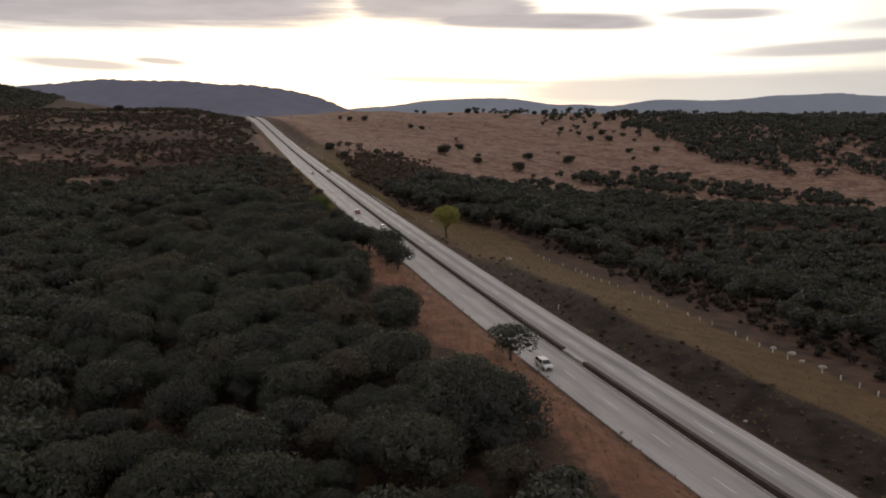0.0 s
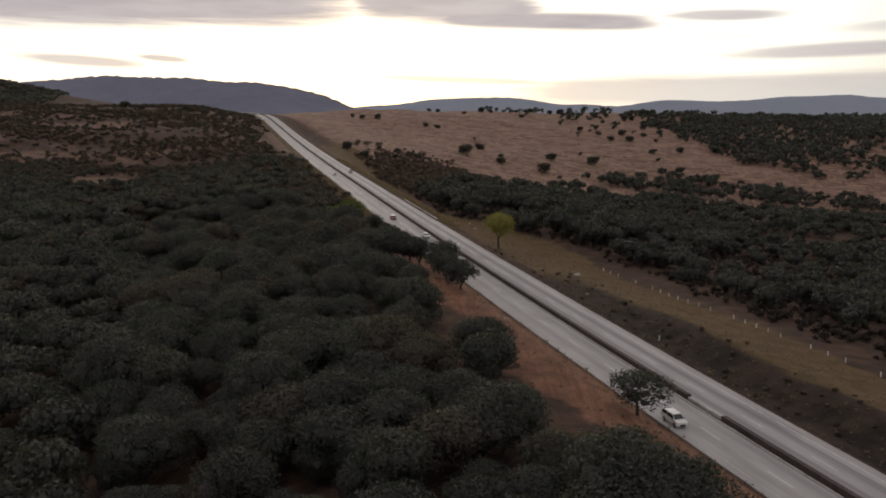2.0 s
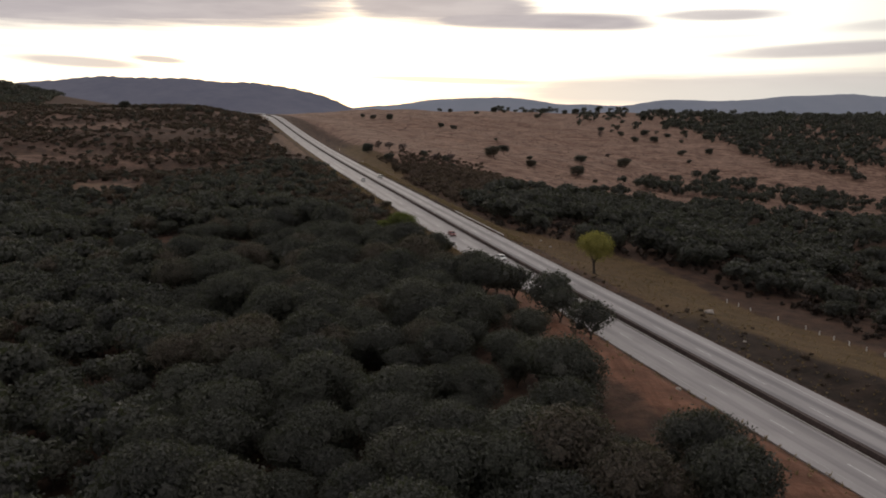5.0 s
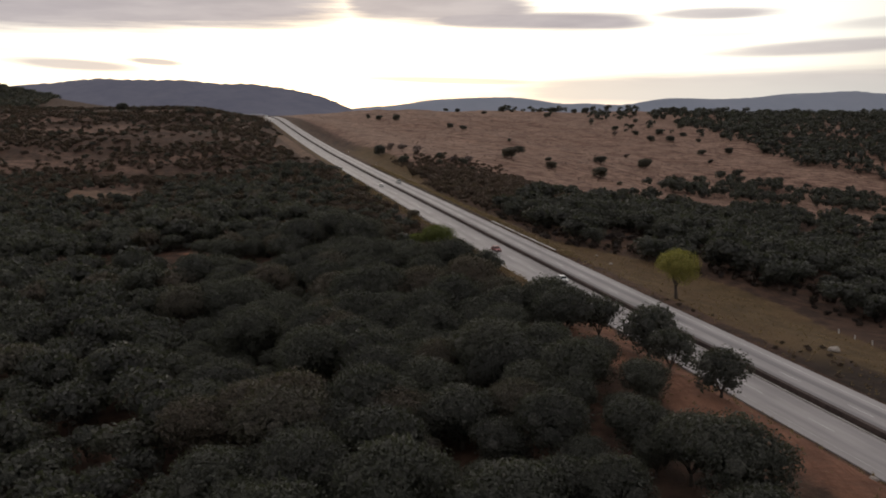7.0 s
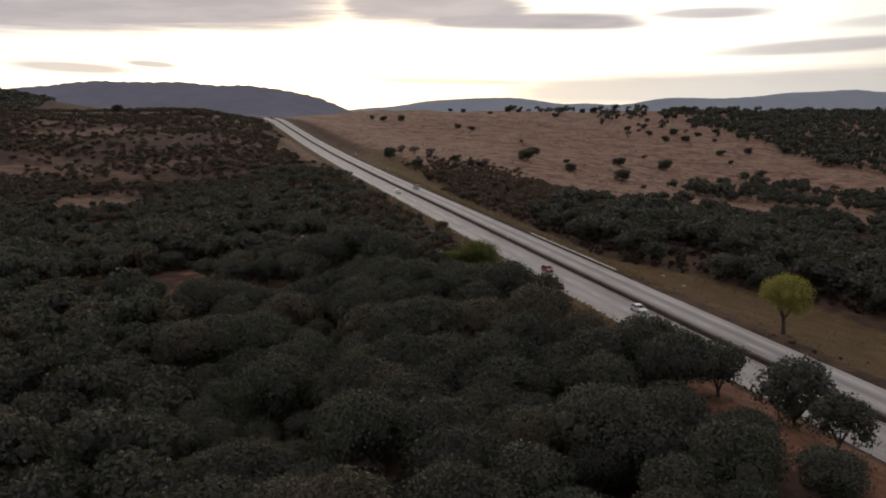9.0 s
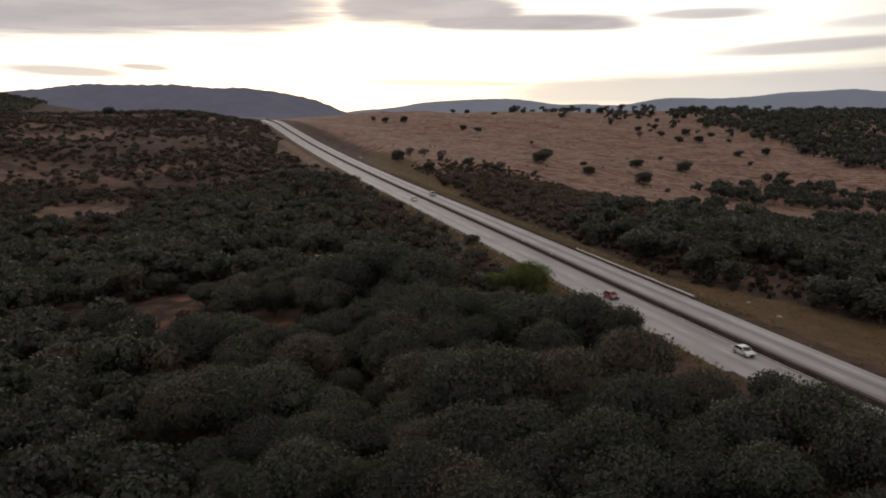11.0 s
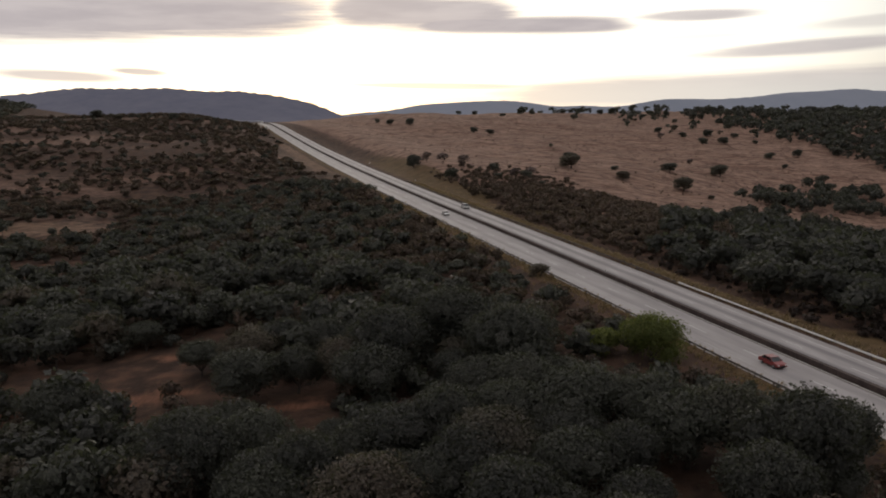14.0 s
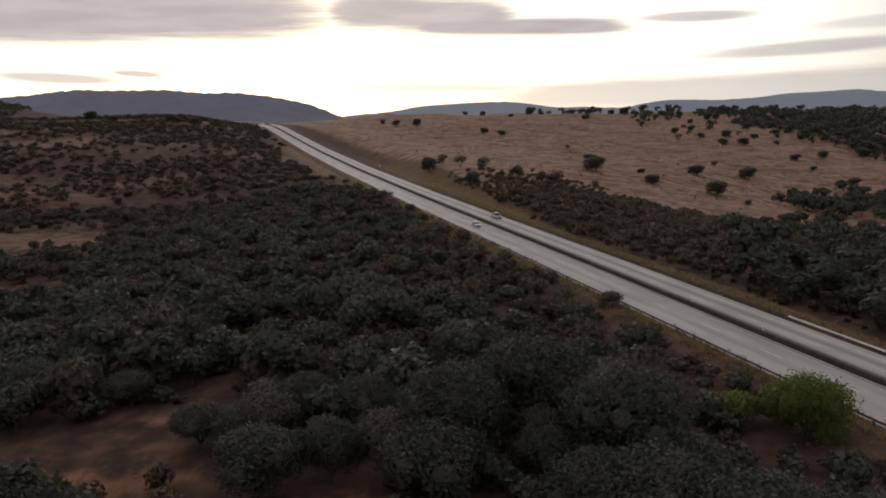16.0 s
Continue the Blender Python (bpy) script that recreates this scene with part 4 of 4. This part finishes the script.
for o in (*single.children_recursive, single):
    bpy.data.objects.remove(o)

# trees that stand out by the road
q = on_land(15.3, 297.0)
tree("roadside_tree", "round yellow-green tree alone on the grass verge", "tree", 3, pose(*q), 5.0, 2.9, 11.2, 0.36, M_YELLOW, lobes=16, sprays=8000, leaf=0.17, flat=0.95)
q = on_land(-20.3, 356.0)
tree("roadside_tree", "bright green bushy tree at the foot of the road", "tree", 5, pose(*q), 5.4, 0.2, 7.3, 0.26, M_FRESH, lobes=15, sprays=8000, leaf=0.17, flat=0.9)
q = on_land(-25.5, 360.0)
tree("roadside_bush", "smaller fresh green bush beside the bright tree", "bush", 15, pose(*q), 3.2, 0.0, 4.2, 0.2, M_FRESH, lobes=8, sprays=1300, leaf=0.28)
q = on_land(-15.5, 149.5)
tree("roadside_tree", "small spreading tree with a bare trunk beside the road", "tree", 8, pose(*q), 4.9, 2.1, 6.6, 0.22, M_OAK, lobes=15, sprays=2500, leaf=0.20, shell=0.4, flat=0.55)
for p, y, s in ((-14.0, 250.5, 1.3), (-17.5, 272.0, 1.0), (-17.0, 284.0, 0.95), (-16.5, 240.0, 0.95), (-17.5, 261.0, 1.1), (-17.0, 226.0, 1.0), (-18.5, 319.0, 0.95)):
    q = on_land(p, y)
    tree("roadside_tree", "dark leafy tree leaning out from the wood's edge", "tree", int(y), pose(*q) @ Matrix.Diagonal((s, s, s, 1)), 4.3, 0.5, 7.2, 0.24, M_OAK, lobes=11, sprays=2600, leaf=0.23, flat=0.92, group="trees at the wood's edge")
for p, y, s in ((-13.0, 417.0, 0.85), (-15.0, 600.0, 1.1), (-17.0, 612.0, 1.0)):
    q = on_land(p, y)
    tree("roadside_bush", "low dark bush by the guardrail", "bush", int(y), pose(*q) @ Matrix.Diagonal((s, s, s, 1)), 3.0, 0.0, 3.4, 0.15, M_OAK, lobes=7, sprays=800, leaf=0.24, group="bushes by the road")


# ---- grass tufts ----
def tuft_arrays(seed, blades, height):
    g = np.random.default_rng(seed)
    a = g.uniform(0, 6.28, blades)
    r = g.uniform(0, 0.35, blades)
    b = np.stack([np.cos(a) * r, np.sin(a) * r, np.zeros(blades) - 0.05], 1)
    lean = np.stack([np.cos(a) * 0.5, np.sin(a) * 0.5, np.ones(blades)], 1) * (height * g.uniform(0.6, 1.2, (blades, 1)))
    side = np.stack([-np.sin(a), np.cos(a), np.zeros(blades)], 1) * 0.09
    v = np.stack([b - side, b + side, b + lean], 1).reshape(-1, 3)
    return v, np.arange(blades * 3).reshape(-1, 3), np.tile((0.0, -0.5, 0.86), (blades * 3, 1))


tufts = [tuft_arrays(i, 9, 0.55) for i in range(5)]
P, X, Y = scatter(10.6, 43, 80, 620, 1.8, lambda P, X, Y: 0.55 * np.ones_like(P), rng)
joined("grass", "tufts of dry yellow-brown grass on the eastern verge", "grass", tufts, rows_for(X, Y, 0.35, 0.9, sink=0.0), [M_TUFT, M_BARK], trunk=False)
P, X, Y = scatter(10.5, 16.5, 325, 640, 0.95, lambda P, X, Y: 0.8 * smooth(16.5, 13, P) * smooth(325, 350, Y), rng)
joined("grass", "tall golden dry grass behind the eastern guardrail", "grass", tufts, rows_for(X, Y, 0.8, 1.7, sink=0.0), [M_TUFT, M_BARK], trunk=False)
P, X, Y = scatter(-15.5, -11.2, 305, 640, 1.0, lambda P, X, Y: 0.7 * smooth(-15.5, -12.5, P), rng)
joined("grass", "dry brown grass behind the western guardrail", "grass", tufts, rows_for(X, Y, 0.6, 1.4, sink=0.0), [M_TUFT, M_BARK], trunk=False)
P, X, Y = scatter(-25, -10.2, 80, 560, 1.6, lambda P, X, Y: 0.20 + 0.6 * smooth(-12.5, -10.8, P) + 0.3 * smooth(300, 360, Y), rng)
joined("grass", "dry grass along the western road edge and red bank", "grass", tufts, rows_for(X, Y, 0.4, 1.0, sink=0.0), [M_TUFT, M_BARK], trunk=False)


# ---- things along the road ----
def guardrail(p, y0, y1, mat, label, side, height=0.72, gap=4.0):
    """Corrugated beam on posts; side: +1 when the traffic passes to its left."""
    t = thing("guardrail", Matrix.Translation(at(p, y0)), label, "guardrail")
    inv = Matrix.Translation(-at(p, y0))
    n = max(2, int((y1 - y0) / 6) + 1)
    ys = np.linspace(y0, y1, n)
    prof = ((0.0, 0.0), (0.05, 0.05), (0.05, 0.11), (0.0, 0.155), (0.05, 0.20), (0.05, 0.26), (0.0, 0.31))
    v = [(*(inv @ at(p - side * a, float(yy), height - 0.31 + b)),) for yy in ys for a, b in prof] + [(*(inv @ at(p - side * a + side * 0.02, float(yy), height - 0.31 + b)),) for yy in ys for a, b in prof]
    k, f = len(prof), []
    off = n * k
    for i in range(n - 1):
        for j in range(k - 1):
            a = i * k + j
            f += [(a, a + 1, a + k + 1, a + k), (off + a + k, off + a + k + 1, off + a + 1, off + a)]
        for j in (0, k - 1):
            a = i * k + j
            f.append((a, a + k, off + a + k, off + a))
    part("beam", mesh_of("beam", v, f, [mat]), None, t)
    bm = box(bmesh.new(), 0, 0, 0, 0.12, 0.16, height + 0.5, 0.01)
    me = bpy.data.meshes.new("post")
    bm.to_mesh(me)
    bm.free()
    me.materials.append(M_STEEL)
    for i in range(int((y1 - y0) / gap) + 1):
        ob = new("post", me)
        ob.parent = t
        q = inv @ at(p + side * 0.10, y0 + i * gap)
        ob.matrix_basis = pose(q[0], q[1], q[2] + height / 2 - 0.27)
    return t


guardrail(9.9, 349, 404, M_WHITE, "white painted roadside guardrail on steel posts", 1, 0.78)
guardrail(9.9, 405, 640, M_STEEL, "dull grey roadside guardrail on steel posts", 1)
guardrail(-11.2, 330, 600, M_STEEL, "dull grey guardrail along the downhill lanes", -1)

# whitewashed fence posts with wire
fence = thing("fence", Matrix.Translation(on_land(43.5, 170)), "wire fence on whitewashed concrete posts across the grass", "fence")
inv = Matrix.Translation(-on_land(43.5, 170))
bm = box(bmesh.new(), 0, 0, 0.25, 0.20, 0.20, 1.35, 0.02)
post_me = bpy.data.meshes.new("post")
bm.to_mesh(post_me)
bm.free()
post_me.materials.append(M_POST)
tops = []
for i in range(44):
    y = 100 + i * 4.3
    if i in (3, 9, 14, 20, 24, 30, 38, 40):
        continue
    q = inv @ on_land(43.6 + 0.4 * math.sin(i * 0.7) - 1.2 * float(smooth(235, 285, y)), y)
    ob = new("post", post_me)
    ob.parent = fence
    ob.matrix_basis = pose(*q, rng.uniform(-4, 4), rng.uniform(-4, 4), rng.uniform(0, 90))
    tops.append(q)
for h in (0.3, 0.55, 0.8):
    bm = bmesh.new()
    for a, b in zip(tops, tops[1:]):
        rod(bm, a + Vector((0, 0, h)), b + Vector((0, 0, h)), 0.012, 0.012, 3)
    part("wire", bm, M_WIRE, fence)


def marker(p, y, label):
    t = thing("marker_post", pose(*(at(p, y, 0.1) if abs(p) < 1 else on_land(p, y))), label, "marker post", "road marker posts")
    part("shaft", box(bmesh.new(), 0, 0, 0.55, 0.22, 0.14, 1.5, 0.03), M_POST, t)
    part("reflector", box(bmesh.new(), 0, -0.08, 1.12, 0.12, 0.03, 0.22, 0.005), M_BARRIER, t, "dark reflector plate")


marker(13.0, 197.5, "white kilometre post at the road's edge")
for y in (395.0, 414.6, 560.0, 592.0):
    marker(0.0, y, "small white marker post on the median")
for p, y in ((15.0, 645.0), (15.5, 760.0)):
    marker(p, y, "white kilometre post at the road's edge")

# loose stones on the verge
for k, (p, y, s) in enumerate(((24.5, 262, 1.1), (21, 340, 0.6), (22.5, 352, 0.5), (12.0, 128, 0.4), (45.5, 172, 0.7), (46.5, 168, 0.9), (45.0, 163, 0.6), (46.0, 159, 0.8), (-15.5, 201, 0.5), (16.0, 236, 0.4))):
    bm = bmesh.new()
    bmesh.ops.create_icosphere(bm, subdivisions=2, radius=s)
    for v in bm.verts:
        v.co *= 1 + 0.25 * noise.noise(v.co * 1.7 / s + Vector((k, 0, 0)))
        v.co.z *= 0.6
    me = bpy.data.meshes.new("boulder")
    bm.to_mesh(me)
    bm.free()
    me.materials.append(M_STONE)
    ob = tagged(new("boulder", me), "pale weathered boulder lying in the grass", "boulder", "stones on the verge")
    ob.matrix_basis = pose(*(on_land(p, y) + Vector((0, 0, s * 0.25))), 0, 0, k * 50)


# ---- vehicles on the road ----
def paint_nodes(n, c):
    p = n.add("ShaderNodeTexCoord").outputs["Object"]
    k = n.noise(p, 3.0, 4.0, 0.6)
    col = n.mix(n.m("MULTIPLY", k, 0.35), rgb(*c), rgb(c[0] * 0.6 + 0.03, c[1] * 0.6 + 0.025, c[2] * 0.6 + 0.02))
    return principled(n, col, 0.32, 0.0, None, spec=0.5)


def dark_glass_nodes(n):
    return principled(n, rgb(0.015, 0.017, 0.02), 0.06, 0.0, None, spec=0.6)


M_CAR_WHITE = material("white_car_paint", paint_nodes, c=(0.72, 0.71, 0.68))
M_CAR_RED = material("red_car_paint", paint_nodes, c=(0.22, 0.022, 0.02))
M_CAR_GLASS = material("dark_car_glass", dark_glass_nodes)
M_TYRE = material("tyre_rubber", plain_nodes, a=(0.012, 0.012, 0.012), b=(0.03, 0.028, 0.026), scale=8.0, rough=0.9)
M_RIM = material("grey_alloy", plain_nodes, a=(0.30, 0.30, 0.30), b=(0.42, 0.42, 0.42), scale=6.0, rough=0.4, metal=0.8)
M_LAMP = material("clear_lamp_lens", plain_nodes, a=(0.65, 0.65, 0.62), b=(0.80, 0.80, 0.77), scale=9.0, rough=0.15, spec=0.6)
M_TAIL = material("red_lamp_lens", plain_nodes, a=(0.25, 0.01, 0.01), b=(0.35, 0.02, 0.015), scale=9.0, rough=0.2, spec=0.6)
M_TRIM = material("black_plastic_trim", plain_nodes, a=(0.015, 0.015, 0.016), b=(0.035, 0.034, 0.034), scale=5.0, rough=0.7)


def loft(profile, widths, tuck=0.0):
    """A closed body from a side profile of (along, height), each point with its half width; rounded by a bevel."""
    bm = bmesh.new()
    left = [bm.verts.new((-w, y, z)) for (y, z), w in zip(profile, widths)]
    right = [bm.verts.new((w, y, z)) for (y, z), w in zip(profile, widths)]
    n = len(profile)
    for i in range(n):
        j = (i + 1) % n
        bm.faces.new((left[i], left[j], right[j], right[i]))
    bm.faces.new(left[::-1])
    bm.faces.new(right)
    bmesh.ops.recalc_face_normals(bm, faces=bm.faces)
    rim = [e for e in bm.edges if len(e.link_faces) == 2 and e.calc_face_angle() > 0.5]
    bmesh.ops.bevel(bm, geom=rim, offset=0.05, segments=2, affect="EDGES", clamp_overlap=True)
    return bm


def wheel(parent, x, y, r):
    bm = bmesh.new()
    bmesh.ops.create_cone(bm, cap_ends=True, segments=20, radius1=r, radius2=r, depth=0.20, matrix=pose(x, y, r, 0, 90, 0))
    bmesh.ops.bevel(bm, geom=[e for e in bm.edges if e.calc_face_angle() > 1], offset=0.035, segments=1, affect="EDGES")
    w = part("wheel", bm, M_TYRE, parent, "black rubber tyre on its wheel")
    bm = bmesh.new()
    s = 1 if x > 0 else -1
    bmesh.ops.create_cone(bm, cap_ends=True, segments=14, radius1=r * 0.62, radius2=r * 0.55, depth=0.03, matrix=pose(x + s * 0.105, y, r, 0, 90 * s, 0))
    part("rim", bm, M_RIM, w, "grey alloy rim")


def vehicle(name, label, category, kind, mat, p, y, facing):
    """facing: +1 drives up the grade, -1 comes down it. Front at +y of its own axes."""
    q = at(p, y, 0.0)
    slope = math.atan2(float(road_z(y + 5) - road_z(y - 5)), 10 / COS)
    turn = Matrix.Rotation(-heading(y), 4, "Z") @ Matrix.Rotation(slope, 4, "X") @ Matrix.Rotation(0 if facing > 0 else math.pi, 4, "Z")
    t = thing(name, Matrix.Translation(q) @ turn, label, category, "vehicles on the highway")
    if kind == "van":
        L, W, r = 4.7, 0.92, 0.36
        body = [(-2.30, 0.38), (2.25, 0.38), (2.35, 0.62), (2.28, 0.98), (1.25, 1.12), (-2.28, 1.14), (-2.36, 0.60)]
        cab = [(1.30, 1.10), (0.62, 1.76), (-2.02, 1.80), (-2.28, 1.12)]
    elif kind == "pickup":
        L, W, r = 5.2, 0.93, 0.38
        body = [(-2.55, 0.45), (2.45, 0.42), (2.58, 0.70), (2.50, 1.05), (1.35, 1.14), (-2.58, 1.10), (-2.62, 0.62)]
        cab = [(1.38, 1.12), (0.72, 1.76), (-0.60, 1.78), (-0.82, 1.10)]
    else:
        L, W, r = 4.4, 0.87, 0.32
        body = [(-2.15, 0.30), (2.10, 0.28), (2.20, 0.52), (2.10, 0.76), (1.00, 0.92), (-1.50, 0.96), (-2.14, 0.90), (-2.22, 0.52)]
        cab = [(1.05, 0.90), (0.28, 1.40), (-1.05, 1.42), (-1.72, 0.93)]
    part("body", loft(body, [W * (0.93 if z < 0.5 else 1.0) for _, z in body]), mat, t)
    roof = sorted(z for _, z in cab)[-2] - 0.06
    part("window_band", loft(cab, [W * 0.95 if z < 1.2 else W * 0.80 for _, z in cab]), M_CAR_GLASS, t, "dark tinted windows all round")
    ys = [a for a, z in cab if z > 1.2]
    part("roof", box(bmesh.new(), 0, (max(ys) + min(ys)) / 2, roof + 0.05, W * 1.62, max(ys) - min(ys) + 0.16, 0.09, 0.03), mat, t)
    for s in (-1, 1):
        bm = bmesh.new()
        for (a, za), (b, zb) in ((cab[0], cab[1]), (cab[3], cab[2])):
            rod(bm, (s * W * 0.94, a, za), (s * W * 0.80, b, zb), 0.05, 0.045, 5)
        mid = (max(ys) + min(ys)) / 2
        rod(bm, (s * W * 0.955, mid, cab[0][1]), (s * W * 0.81, mid, roof + 0.05), 0.045, 0.04, 5)
        part("pillar", bm, mat, t)
        part("headlight", box(bmesh.new(), s * W * 0.70, L / 2 - 0.06, 0.74 if kind != "sedan" else 0.64, 0.34, 0.10, 0.17, 0.03), M_LAMP, t, "clear headlight")
        part("tail_light", box(bmesh.new(), s * W * 0.82, -L / 2 + 0.06, 0.92 if kind != "sedan" else 0.78, 0.20, 0.08, 0.22, 0.03), M_TAIL, t, "red tail light")
        part("mirror", box(bmesh.new(), s * (W + 0.10), cab[0][0] - 0.25, cab[0][1] + 0.10, 0.20, 0.10, 0.14, 0.03), M_TRIM, t)
        for yy in (L * 0.30, -L * 0.30):
            wheel(t, s * (W - 0.09), yy, r)
    part("grille", box(bmesh.new(), 0, L / 2 - 0.02, 0.60 if kind != "sedan" else 0.48, W * 0.95, 0.10, 0.24, 0.02), M_TRIM, t, "black front grille")
    part("bumper", box(bmesh.new(), 0, -L / 2 + 0.02, 0.48, W * 1.8, 0.14, 0.18, 0.03), M_TRIM if kind != "sedan" else mat, t)
    if kind == "pickup":
        part("load_bed", box(bmesh.new(), 0, -1.72, 1.135, W * 1.66, 1.55, 0.05, 0.01), M_TRIM, t, "dark open load bed")
    return t


vehicle("van", "white passenger van driving down the grade", "van", "van", M_CAR_WHITE, -7.8, 154.0, -1)
vehicle("car", "white sedan driving down the grade", "car", "sedan", M_CAR_WHITE, -3.1, 312.0, -1)
vehicle("car", "red hatchback driving down the grade", "car", "sedan", M_CAR_RED, -5.6, 351.0, -1)
vehicle("pickup_truck", "white pickup truck climbing the grade", "pickup truck", "pickup", M_CAR_WHITE, 6.4, 536.0, 1)
vehicle("car", "white car far up the downhill lanes", "car", "sedan", M_CAR_WHITE, -5.0, 519.0, -1)

# ---- by the crest: overhead sign frame and white barrier ends ----
g = thing("sign_gantry", pose(*on_land(-15.0, 1120.0)), "white steel sign frame beside the road's crest", "sign gantry")
part("mast", rod(bmesh.new(), (0, 0, -0.5), (0, 0, 7.0), 0.22, 0.16, 8), M_WHITE, g)
part("arm", rod(bmesh.new(), (0, 0, 6.6), (-26.0, 0, 7.6), 0.20, 0.14, 8), M_WHITE, g)
part("sign_panel", box(bmesh.new(), 1.4, 0, 5.4, 2.4, 0.10, 1.8, 0.03), M_WHITE, g, "blank white sign panel seen from far")
for p in (-12.8, -11.4):
    t = thing("barrier_block", pose(*(at(p, 1100.0, -0.3))), "white concrete block at the road's edge", "barrier", "white blocks by the crest")
    part("block", box(bmesh.new(), 0, 0, 1.3, 1.1, 4.5, 3.2, 0.2), M_POST, t)
